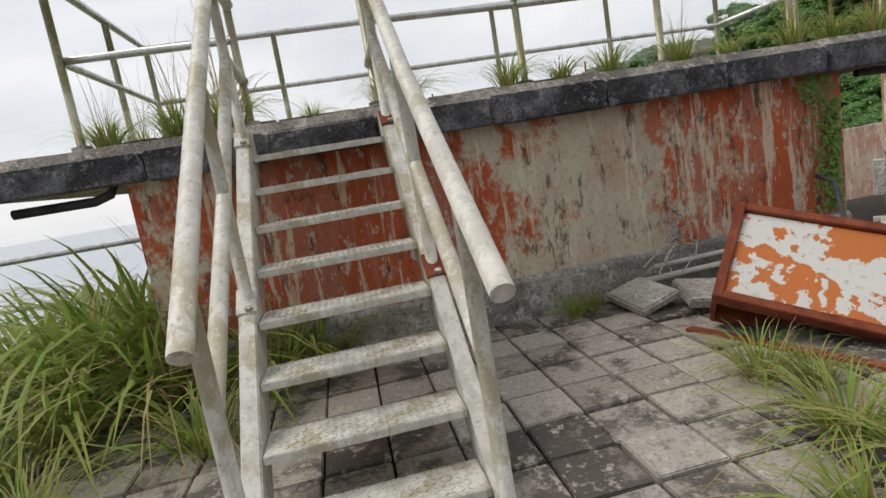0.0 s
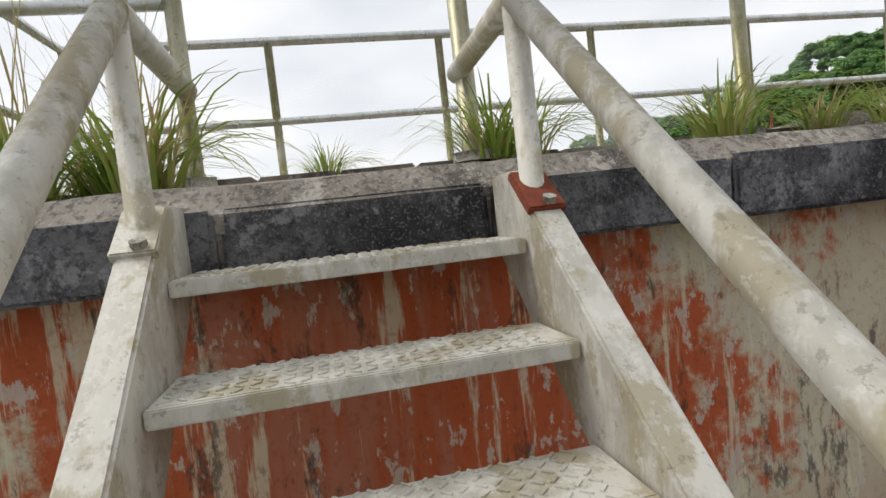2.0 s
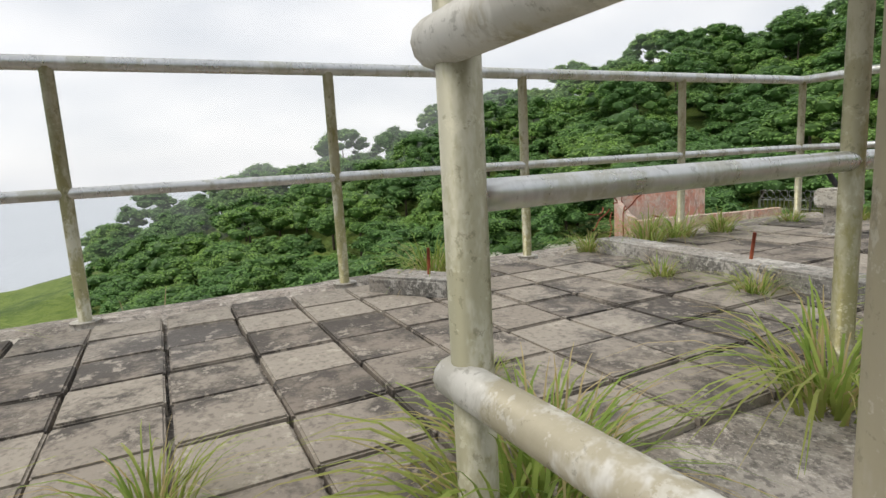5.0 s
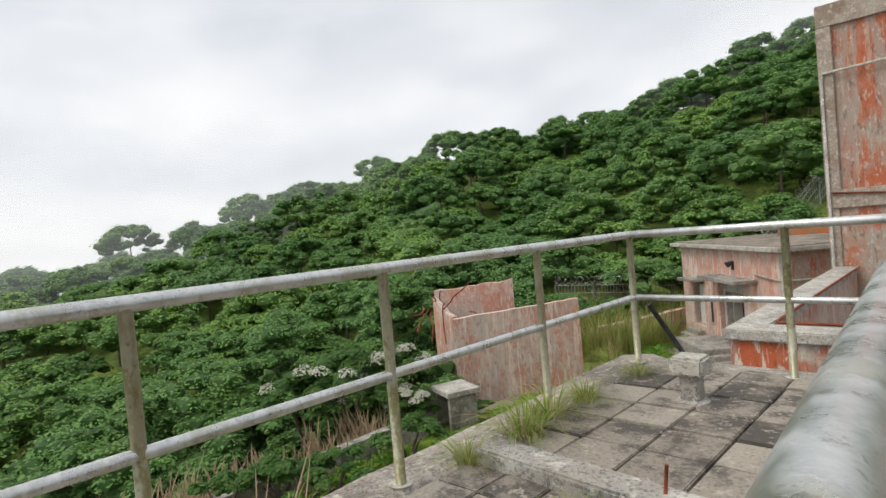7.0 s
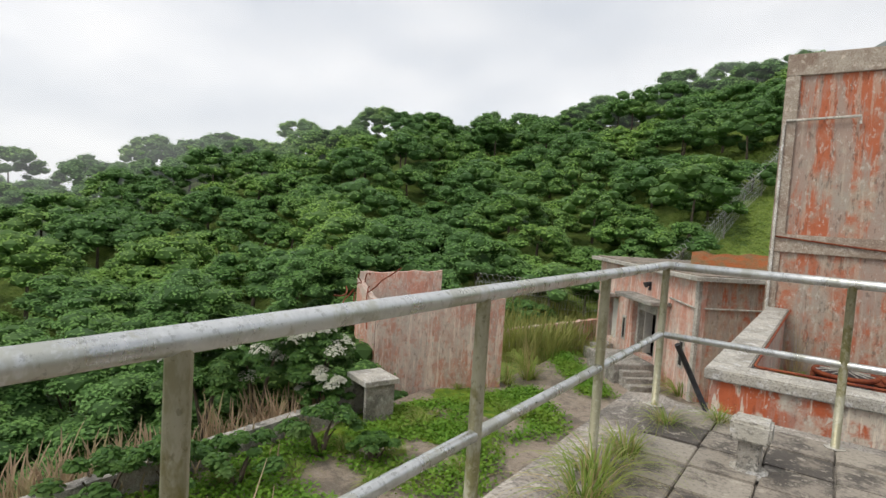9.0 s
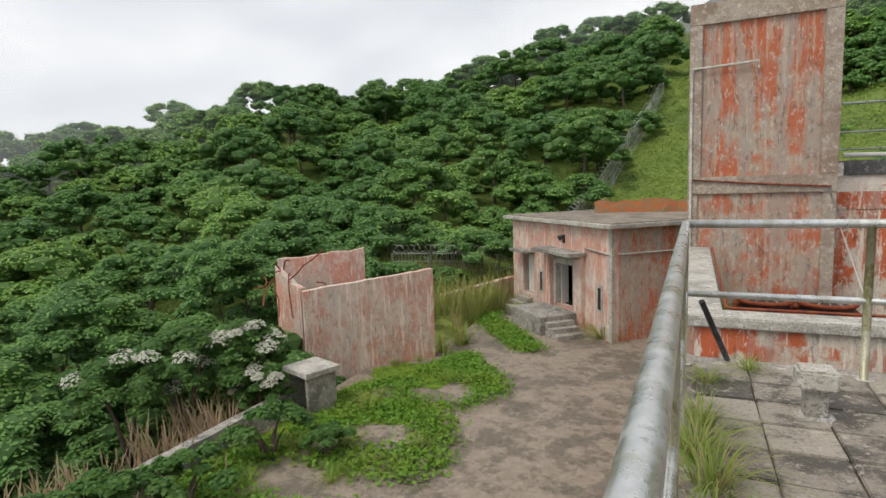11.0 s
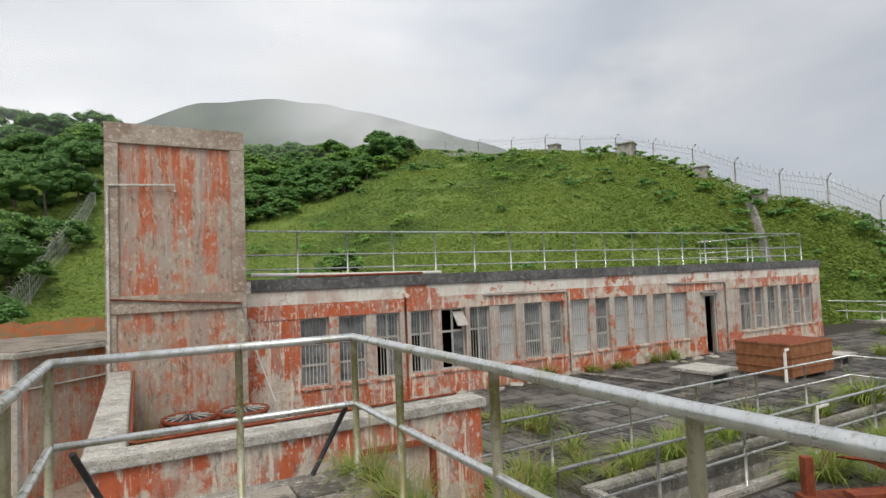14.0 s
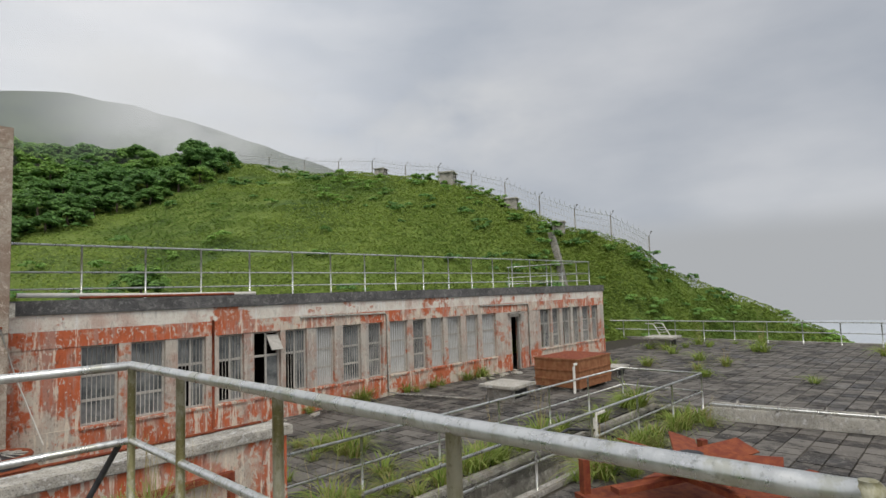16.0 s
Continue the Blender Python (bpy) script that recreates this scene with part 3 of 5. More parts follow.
def tread_mesh():
    bm = B(-0.21, YL + 0.003, -0.026, 0.0, YR - 0.003, 0.0, bevel=0.006)
    box(bm, -0.012, YL + 0.003, -0.036, 0.004, YR - 0.003, -0.002, 0.003)
    for i in range(7):
        for j in range(24):
            x, y = -0.195 + i * 0.029, YL + 0.03 + j * 0.0295
            s = 45 if (i + j) % 2 else -45
            box(bm, -0.011, -0.003, 0, 0.011, 0.003, 0.0035, m=pose(x, y, 0, 0, 0, s))
    me = bpy.data.meshes.new("tread")
    bm.to_mesh(me)
    bm.free()
    me.materials.append(M_STAIR)
    return me


tread = tread_mesh()
for k in range(8):
    ob = new("tread", tread)
    ob.parent = stair
    ob.location = (NX + DX * k, 0, Z0 - DZ * k)


def side_rail(y, ex, ez):
    def up(x):
        return -0.145 - (x - 2.66) * 0.87
    part("newel", T([(2.66, y, -0.15), (2.66, y, 0.76)], 0.029, 12), M_STAIR, stair)
    part("handrail", T([(2.06, y, 0.78), (2.60, y, 0.78), (2.70, y, 0.74), (3.7, y, -0.08), (ex, y, ez)], 0.037, 12), M_STAIR, stair)
    part("mid_rail", T([(2.66, y, 0.30), (3.55, y, -0.46), (4.42, y, -1.10)], 0.033, 12), M_STAIR, stair)
    part("cross_bar", T([(2.66, y, 0.30), (2.06, y, 0.28)], 0.033, 12), M_STAIR, stair)
    part("baluster", T([(3.56, y, up(3.56) - 0.04), (3.56, y, 0.0)], 0.029, 12), M_STAIR, stair)
    part("baluster", T([(4.42, y, up(4.42) - 0.02), (4.42, y, -0.08 + (4.42 - 3.7) * (ez + 0.08) / (ex - 3.7))], 0.03, 12), M_STAIR, stair)
    for x in (2.66, 3.56):
        z = up(x)
        p = part("base_plate", B(-0.075, -0.045, -0.012, 0.075, 0.045, 0.012, bevel=0.004, m=pose(x + 0.02, y, z - 0.012, 0, 38, 0)), M_RUST if y > -4.6 else M_STAIR, stair)
        part("bolt", T([(x + 0.06, y + 0.01, z - 0.06), (x + 0.075, y + 0.01, z - 0.025)], 0.017, 6), M_CONC_PALE, p)


side_rail(YL - 0.038, 4.60, -0.87)
side_rail(YR + 0.038, 4.78, -0.83)


# ---- terrain ----
SKY = [(-180, -14), (-130, -14), (-100, -11), (-84, -7), (-80, -4.6), (-73, -0.6), (-69, 1.2), (-64.4, 4.4), (-58.5, 6.5), (-54, 8.9), (-48, 11.1), (-41, 12.1), (-32.6, 12.6), (-25, 12.8), (-18, 12.0), (-12, 12.0), (-4.7, 12.6),
       (3, 12.8), (11.7, 11.3), (20, 9.2), (31, 6.6), (41, 6.4), (52, 4.6), (62, 1.6), (68, -1.2), (75, -1.5), (81, -3.2), (95, -8), (130, -14), (180, -14)]
DIST = [(-180, 70), (-100, 60), (-80, 60), (-64, 46), (-54, 50), (-41, 62), (-25, 75), (-12, 110), (11, 100), (31, 90), (62, 85), (81, 90), (130, 70), (180, 70)]
NEAR = [(-180, 24), (-110, 40), (-80, 40), (-70, 36), (-60, 30), (-45, 22), (-20, 22), (-5, 24), (8, 27), (18, 31), (30, 24), (45, 15), (62, 13), (80, 11), (120, 11), (150, 16), (180, 24)]
FOOT = [(-180, -10), (-90, -9), (-70, -6), (-55, -3.2), (-30, -2.0), (-12, -1.5), (-6, -4.9), (0, -4.9), (10, -4.9), (28, -4.9), (40, -7), (55, -10), (80, -11), (130, -12), (180, -10)]
EYE = Vector((0.3, -4.5, 1.5))


def at_az(table, a):
    return float(np.interp(a, [p[0] for p in table], [p[1] for p in table]))


def ground(a, r):
    """Height of the ground at bearing a (degrees, left of ahead) and distance r."""
    r0, r1 = at_az(NEAR, a), at_az(DIST, a)
    top = EYE.z + r1 * math.tan(radians(at_az(SKY, a)))
    foot = at_az(FOOT, a)
    if r <= r0:
        z = COURT + (foot - COURT) * max(0.0, (r - 9) / max(0.1, r0 - 9)) - 0.06
        if r < 9:
            z = COURT - 0.06
    elif r <= r1:
        u = (r - r0) / (r1 - r0)
        z = foot + (top - foot) * (0.75 * u + 0.25 * u * u * (3 - 2 * u))
    else:
        z = top - (r - r1) * 0.45
    p = place(a, r)
    bump = noise.noise(Vector((p[0] * 0.09, p[1] * 0.09, 0))) * 1.2 + noise.noise(Vector((p[0] * 0.4, p[1] * 0.4, 3))) * 0.25
    return z + bump * min(1.0, max(0.0, (r - r0) / 10)) * 0.8


def place(a, r):
    return EYE.x - r * math.sin(radians(a)), EYE.y + r * math.cos(radians(a))


rings = [2, 5, 8, 9, 10, 11, 12, 13.5, 15, 17, 19, 21, 23, 25, 27, 29, 31, 33, 35, 38, 41, 44, 47, 50, 53, 56, 60, 64, 68, 72, 76, 80, 85, 90, 95, 100, 106, 112, 120, 135, 160, 200]
bm = bmesh.new()
grid = []
for r in rings:
    row = []
    for i in range(240):
        a = -180 + 1.5 * i
        x, y = place(a, r)
        z = ground(a, r)
        row.append(bm.verts.new((x, y, max(z, -44))))
    grid.append(row)
for g, h in zip(grid, grid[1:]):
    for i in range(240):
        j = (i + 1) % 240
        f = bm.faces.new((g[i], h[i], h[j], g[j]))
        f.smooth = True
bmesh.ops.recalc_face_normals(bm, faces=bm.faces)
solid("ground", bm, M_HILL, "green grassy hillside rising round the site", "hillside")

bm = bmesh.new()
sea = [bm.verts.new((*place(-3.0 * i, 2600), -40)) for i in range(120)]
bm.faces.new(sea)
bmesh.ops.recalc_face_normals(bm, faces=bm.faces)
solid("water", bm, M_SEA, "sea far below, coloured pale for the haze over it", "sea")

# misty summit far behind
bm = bmesh.new()
rows = []
for i in range(61):
    a = 12 - 70 * i / 60
    crest = float(np.interp(-a, [-12, -3, 0, 4.7, 12, 18, 24, 30, 38, 46, 58], [8, 12.8, 14.8, 16.9, 17.9, 17.4, 16.2, 14.4, 12, 8, 2]))
    row = []
    for k, (r, f) in enumerate(((190, 0.2), (225, 0.62), (260, 1.0), (330, 0.6))):
        x, y = place(a, r)
        row.append(bm.verts.new((x, y, 1.5 + 260 * math.tan(radians(crest)) * f + noise.noise(Vector((i * 0.5, k, 0))) * 1.0)))
    rows.append(row)
for g, h in zip(rows, rows[1:]):
    for k in range(3):
        f = bm.faces.new((g[k], g[k + 1], h[k + 1], h[k]))
        f.smooth = True
solid("backdrop_summit", bm, M_FARHILL, "pale misty mountain summit in low cloud", "mountain")



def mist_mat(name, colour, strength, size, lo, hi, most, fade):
    """Drifting mist as a glowing sheet: thin where the noise is low, fading out at its ends and edges."""
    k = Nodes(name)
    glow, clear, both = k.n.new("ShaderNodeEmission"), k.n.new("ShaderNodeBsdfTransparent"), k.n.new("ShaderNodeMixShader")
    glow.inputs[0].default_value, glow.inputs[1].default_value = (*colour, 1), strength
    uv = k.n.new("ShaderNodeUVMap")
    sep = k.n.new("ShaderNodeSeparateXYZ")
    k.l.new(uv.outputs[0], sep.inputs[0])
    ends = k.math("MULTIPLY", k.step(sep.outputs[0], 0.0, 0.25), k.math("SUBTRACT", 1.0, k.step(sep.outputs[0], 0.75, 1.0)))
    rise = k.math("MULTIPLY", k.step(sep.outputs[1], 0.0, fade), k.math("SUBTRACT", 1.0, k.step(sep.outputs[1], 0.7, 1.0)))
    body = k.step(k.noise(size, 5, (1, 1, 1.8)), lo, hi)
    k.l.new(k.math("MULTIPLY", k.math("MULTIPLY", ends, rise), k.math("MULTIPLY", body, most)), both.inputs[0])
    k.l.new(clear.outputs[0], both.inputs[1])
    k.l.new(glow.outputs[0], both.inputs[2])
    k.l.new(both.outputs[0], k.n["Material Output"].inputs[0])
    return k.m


def mist(r, a0, a1, z0, z1, material, label):
    bm = bmesh.new()
    uv = bm.loops.layers.uv.new("UVMap")
    n = 24
    cols = []
    for i in range(n + 1):
        x, y = place(a0 + (a1 - a0) * i / n, r)
        cols.append((bm.verts.new((x, y, z0)), bm.verts.new((x, y, z1))))
    for i in range(n):
        f = bm.faces.new((cols[i][0], cols[i + 1][0], cols[i + 1][1], cols[i][1]))
        for loop, co in zip(f.loops, ((i / n, 0), ((i + 1) / n, 0), ((i + 1) / n, 1), (i / n, 1))):
            loop[uv].uv = co
    ob = solid("backdrop_mist", bm, material, label, "mist")
    ob.visible_shadow = False
    return ob


# The haze is added as sheets that glow by themselves.
M_MIST = mist_mat("thin_mist_glow", (0.74, 0.78, 0.83), 0.92, 0.028, 0.25, 0.65, 0.075, 0.5)
M_CLOUD = mist_mat("low_cloud_glow", (0.74, 0.77, 0.81), 0.92, 0.012, 0.25, 0.60, 0.80, 0.5)
M_SEAFOG = mist_mat("sea_fog_glow", (0.46, 0.49, 0.53), 0.95, 0.002, 0.0, 0.2, 1.0, 0.05)
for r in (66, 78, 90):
    mist(r, 108, 36, -30, 34, M_MIST, "glowing sheet standing for thin mist over the wooded slope")
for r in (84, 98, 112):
    mist(r, 52, -34, 4, 60, M_MIST, "glowing sheet standing for thin mist over the upper slope")
mist(150, 20, -48, 24, 78, M_MIST, "glowing sheet standing for thin mist across the summit")
mist(170, 16, -50, 34, 90, M_MIST, "glowing sheet standing for thin mist across the summit")
mist(185, -6, -66, 26, 84, M_CLOUD, "glowing sheet standing for low cloud behind the ridge")
mist(700, -35, -190, -60, 90, M_SEAFOG, "glowing grey sheet standing for a fog bank over the sea")

# courtyard paving
bm = B(-9.9, -9, COURT - 0.3, 0.14, 13.5, COURT)
box(bm, -8.6, 13.5, COURT - 0.3, 0.14, 19.5, COURT)
solid("pavement_court", bm, M_COURT, "stained brown concrete courtyard with damp patches", "pavement")


# ---- foliage ----
rng = np.random.default_rng(4)


def cards(centres, normals, sizes, name, material, aspect=0.62):
    """One mesh of small folded leaf cards."""
    n = len(centres)
    c, nn = np.asarray(centres), np.asarray(normals)
    nn = nn / np.linalg.norm(nn, axis=1, keepdims=True)
    ref = rng.normal(size=(n, 3))
    u = np.cross(nn, ref)
    u /= np.linalg.norm(u, axis=1, keepdims=True)
    v = np.cross(nn, u)
    s = np.asarray(sizes)[:, None]
    q = np.stack([c - u * s, c - v * s * aspect + nn * s * 0.15, c + u * s, c + v * s * aspect + nn * s * 0.15], 1).reshape(-1, 3)
    me = bpy.data.meshes.new(name)
    me.vertices.add(4 * n)
    me.vertices.foreach_set("co", q.ravel().astype(np.float32))
    me.loops.add(4 * n)
    me.loops.foreach_set("vertex_index", np.arange(4 * n, dtype=np.int32))
    me.polygons.add(n)
    me.polygons.foreach_set("loop_start", np.arange(0, 4 * n, 4, dtype=np.int32))
    me.update(calc_edges=True)
    me.materials.append(material)
    return me


def crown_points(x, y, z, rad, high, tiers, per, leafsize):
    """Leaves of a spreading crown in flat, overlapping layers."""
    cs, ns, ss = [], [], []
    for _ in range(tiers):
        out = rad * 0.92 * math.sqrt(rng.random())
        t = rng.random() * 2 * math.pi
        dome = math.sqrt(max(0.0, 1 - (out / rad) ** 2))
        cx, cy, cz = x + out * math.cos(t), y + out * math.sin(t), z + high * (0.28 + 0.66 * dome * rng.random() ** 0.35)
        pr = rad * rng.uniform(0.22, 0.40)
        p = rng.normal(size=(per, 3))
        p /= np.linalg.norm(p, axis=1, keepdims=True)
        p[:, 2] = np.abs(p[:, 2]) * 0.9 - 0.12
        d = rng.uniform(0.55, 1.05, (per, 1))
        cs.append(np.array([cx, cy, cz]) + p * d * np.array([pr, pr, pr * 0.5]))
        nn = p * np.array([0.6, 0.6, 1.0]) + np.array([0, 0, 0.55]) + rng.normal(size=(per, 3)) * 0.32
        ns.append(nn)
        ss.append(np.full(per, leafsize) * rng.uniform(0.7, 1.3, per))
    return np.concatenate(cs), np.concatenate(ns), np.concatenate(ss)


ICO = bmesh.new()
bmesh.ops.create_icosphere(ICO, subdivisions=1, radius=1.0)
ICO_V = np.array([v.co[:] for v in ICO.verts])
ICO_F = np.array([[v.index for v in f.verts] for f in ICO.faces])
ICO.free()


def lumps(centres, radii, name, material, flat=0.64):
    """Filler cores of foliage clumps, coloured darker for the shade inside: low uneven domes."""
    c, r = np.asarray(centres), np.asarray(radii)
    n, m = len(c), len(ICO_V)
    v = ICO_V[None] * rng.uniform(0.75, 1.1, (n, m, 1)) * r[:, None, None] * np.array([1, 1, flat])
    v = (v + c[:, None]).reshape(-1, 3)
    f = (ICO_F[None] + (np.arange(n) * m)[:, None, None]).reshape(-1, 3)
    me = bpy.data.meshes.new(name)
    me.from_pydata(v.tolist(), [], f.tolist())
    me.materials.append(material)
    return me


def tree_crown(x, y, z, rad, high, clumps, per, leafsize):
    """A broad crown of flat overlapping leaf clumps: leaves, and the clumps' cores."""
    t = rng.random(clumps) * 2 * math.pi
    out = rad * 0.95 * np.sqrt(rng.random(clumps))
    dome = np.sqrt(np.maximum(0.0, 1 - (out / rad) ** 2))
    lift = np.where(rng.random(clumps) < 0.8, rng.uniform(0.82, 1.0, clumps), rng.uniform(0.45, 0.8, clumps))
    c = np.stack([x + out * np.cos(t), y + out * np.sin(t), z + high * (0.30 + 0.66 * dome * lift)], 1)
    pr = rad * rng.uniform(0.15, 0.30, clumps)
    p = rng.normal(size=(clumps, per, 3))
    p /= np.linalg.norm(p, axis=2, keepdims=True)
    p[:, :, 2] = np.abs(p[:, :, 2]) * 1.1 - 0.22
    d = rng.uniform(0.8, 1.12, (clumps, per, 1))
    leaves = c[:, None] + p * d * pr[:, None, None] * np.array([1, 1, 0.68])
    nn = p * np.array([0.7, 0.7, 1.0]) + np.array([0, 0, 0.95]) + rng.normal(size=(clumps, per, 3)) * 0.28
    return leaves.reshape(-1, 3), nn.reshape(-1, 3), leafsize * rng.uniform(0.6, 1.25, clumps * per), c, pr * 0.86


def forest():
    cs, ns, ss, hc, hr, trunks = [], [], [], [], [], bmesh.new()
    spots = []
    tries = 0
    while len(spots) < 620 and tries < 16000:
        tries += 1
        a = rng.uniform(-26, 96)
        r0, r1 = at_az(NEAR, a), at_az(DIST, a)
        r = r0 + 1.0 + (r1 - r0 + 4) * rng.random() ** 0.9
        band = -19 < a < -4 and r < r0 + 10
        if a < 8 and r < r0 + 14 + (8 - a) * 0.9 and not band:
            continue
        if a < 20 and r < 34 and not band:
            continue
        if -3 < a < float(np.interp(r, [30, 34, 40, 48, 58, 66], [22, 14.5, 10.5, 7.5, 5, 3])):
            continue
        x, y = place(a, r)
        rad = rng.uniform(1.7, 3.5) * (0.75 + r / 170) * (0.6 if a < 0 else 1.0)
        if any((x - p) ** 2 + (y - q) ** 2 < (0.60 * (rad + w)) ** 2 for p, q, w in spots):
            continue
        spots.append((x, y, rad))
        z = ground(a, r) - 0.5
        high = rad * rng.uniform(1.15, 1.9)
        k = tree_crown(x, y, z, rad, high, 48, 56 if r < 42 else 32, 0.045 + 0.0016 * r)
        for store, value in zip((cs, ns, ss, hc, hr), k):
            store.append(value)
        tube(trunks, [(x, y, z - 0.6), (x + rng.uniform(-0.3, 0.3), y, z + high * 0.6)], [0.16, 0.07], 5, False)
    ob = new("forest", cards(np.concatenate(cs), np.concatenate(ns), np.concatenate(ss), "forest", M_FOREST))
    tagged(ob, "dense green broadleaf forest covering the hillside", "forest", kind="stuff")
    part("trunks", trunks, M_TRUNK, ob)
    ob2 = new("shaded_foliage_core", lumps(np.concatenate(hc), np.concatenate(hr), "shaded_foliage_core", M_INNER_SHADE))
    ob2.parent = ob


forest()


def shrub(a, r, rad, high, mat, label, name="shrub", leafsize=0.11, n=12, per=70, z=None):
    x, y = place(a, r)
    z = ground(a, r) if z is None else z
    t = thing(name, label, "shrub" if name == "shrub" else "tree", (x, y, z), group="garden shrubs")
    k = tree_crown(0, 0, 0, rad, high, n, per, leafsize)
    ob = new("crown", cards(*k[:3], "crown", mat))
    ob.parent = t
    core = new("shaded_foliage_core", lumps(k[3], k[4], "shaded_foliage_core", M_INNER_SHADE))
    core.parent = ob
    bm = bmesh.new()
    for i in range(4):
        g = i * 1.7
        tube(bm, [(0, 0, -0.3), (0.25 * rad * math.cos(g), 0.25 * rad * math.sin(g), high * 0.35), (0.5 * rad * math.cos(g), 0.5 * rad * math.sin(g), high * 0.62)], [0.07, 0.045, 0.02], 6, False)
    part("trunk", bm, M_TRUNK, t)
    return t


# trees that stand just beyond the courtyard wall
for a, r, rad, high in ((62, 18.0, 2.1, 4.0), (55, 19.0, 2.2, 4.2), (70, 17.5, 2.1, 3.6), (78, 17, 2.1, 3.4), (49, 20, 1.9, 4.0), (88, 17, 2.2, 3.4), (66, 21, 2.6, 5.2), (57, 23, 2.6, 5.6), (75, 20, 2.6, 5.0), (46, 24, 2.2, 4.6)):
    shrub(a, r, rad, high + 1.5, M_FOREST, "rounded dark green broadleaf tree beside the courtyard wall", "tree", 0.07, 60, 130)
for a, r, rad, high in ((51, 16.4, 1.4, 3.1), (45.3, 16.3, 1.1, 3.0), (56, 16.0, 1.3, 2.5), (44.0, 15.5, 0.8, 1.7)):
    t = shrub(a, r, rad, high, M_SHRUB, "light green tree with white blossom beside the wall", "tree", 0.055, 40, 110, z=-5.0)
    k = tree_crown(0.05 * rad, -0.1 * rad, 0.1, rad * 1.04, high * 1.03, 14 if a < 50 else 3, 130, 0.05)
    ob = new("blossom", cards(*k[:3], "blossom", M_BLOSSOM))
    ob.parent = t


# ---- grasses ----
def tuft_mesh(name, blades, length, spread, width, mat, droop=0.72, seed=1):
    rg = random.Random(seed)
    bm = bmesh.new()
    for _ in range(blades):
        t, q = rg.random() * 2 * math.pi, rg.random()
        L = length * rg.uniform(0.5, 1.1)
        lean = spread * rg.uniform(0.2, 1.0)
        d = Vector((math.cos(t), math.sin(t), 0))
        s = Vector((-d.y, d.x, 0))
        root = d * 0.06 * rg.random() * spread * 2 + s * rg.uniform(-0.05, 0.05)
        prev = None
        n = 5
        for i in range(n + 1):
            u = i / n
            p = root + d * lean * L * u * (0.5 + 0.9 * u) + Vector((0, 0, L * u * (1 - droop * u * u * lean * 1.1)))
            w = width * (1 - u) ** 0.7 * 0.5 + 0.0006
            tw = Vector((0, 0, 0.3 * w))
            row = (bm.verts.new(p - s * w + tw), bm.verts.new(p + s * w))
            if prev:
                bm.faces.new((prev[0], prev[1], row[1], row[0]))
            prev = row
    me = bpy.data.meshes.new(name)
    bm.to_mesh(me)
    bm.free()
    me.materials.append(mat)
    return me


GREEN = [tuft_mesh("foliage", 80, 0.44, 1.15, 0.013, M_GRASS, seed=i) for i in range(4)]
BROAD = [tuft_mesh("broad_foliage", 60, 0.50, 1.15, 0.021, M_GRASS, 0.8, seed=60 + i) for i in range(3)]
DRY = [tuft_mesh("dry_foliage", 42, 0.42, 1.2, 0.008, M_STRAW, seed=20 + i) for i in range(3)]
FINE = [tuft_mesh("seed_stalk", 16, 0.85, 0.28, 0.006, M_STRAW, 0.3, seed=40 + i) for i in range(3)]


def tuft(x, y, z, s=1.0, green=True, dry=True, stems=False, label="long green grass tuft growing from the concrete joint"):
    t = thing("grass_tuft", label, "grass", (x, y, z), group="grass tufts", rz=random.uniform(0, 360))
    t.scale = (s, s, s * random.uniform(0.85, 1.15))
    for on, pool, nm in ((green, BROAD if s > 1.15 else GREEN, "foliage"), (dry, DRY, "dry_foliage"), (stems, FINE, "seed_stalk")):
        if on:
            ob = new(nm, random.choice(pool))
            ob.parent = t
    return t


# ---- courtyard things ----
def wall_between(name, p, q, thick, z0, z1a, z1b, material, label, ragged=0.0, kind="structure", category="wall"):
    """An upright wall from p to q with an uneven top."""
    p, q = Vector(p), Vector(q)
    d = q - p
    n = max(2, int(d.length / 0.25))
    s = Vector((-d.y, d.x)).normalized() * thick / 2
    bm = bmesh.new()
    prev = None
    for i in range(n + 1):
        u = i / n
        c = p + d * u
        z = z1a + (z1b - z1a) * u + ragged * noise.noise(Vector((c.x * 2.2, c.y * 2.2, z1a)))
        row = [bm.verts.new((c.x - s.x, c.y - s.y, z0)), bm.verts.new((c.x + s.x, c.y + s.y, z0)), bm.verts.new((c.x + s.x, c.y + s.y, z)), bm.verts.new((c.x - s.x, c.y - s.y, z))]
        if prev:
            for j in range(4):
                k = (j + 1) % 4
                bm.faces.new((prev[j], prev[k], row[k], row[j]))
        else:
            bm.faces.new(row)
        prev = row
    bm.faces.new(prev[::-1])
    bmesh.ops.recalc_face_normals(bm, faces=bm.faces)
    return tagged(part(name, bm, material), label, category, kind=kind)


wall_between("ruined_wall", (-11.3, 9.6), (-8.3, 12.9), 0.25, COURT - 0.3, -1.78, -1.45, M_PINK, "freestanding pink ruined wall streaked with white", 0.035, "", "wall")
wall_between("broken_wall", (-13.1, 10.6), (-10.7, 12.4), 0.25, COURT - 0.5, -0.95, -0.72, M_PINK, "broken pink wall behind with bare reinforcement", 0.10, "", "wall")
wall_between("broken_wall", (-13.1, 10.6), (-11.5, 9.9), 0.2, COURT - 0.5, -1.15, -1.85, M_PINK, "broken pink side wall with bare reinforcement", 0.2, "", "wall")
bars = thing("reinforcing_bars", "twisted rusty reinforcing bars hanging from the broken wall", "rebar", (-12.1, 10.6, -1.35))
rg = random.Random(3)
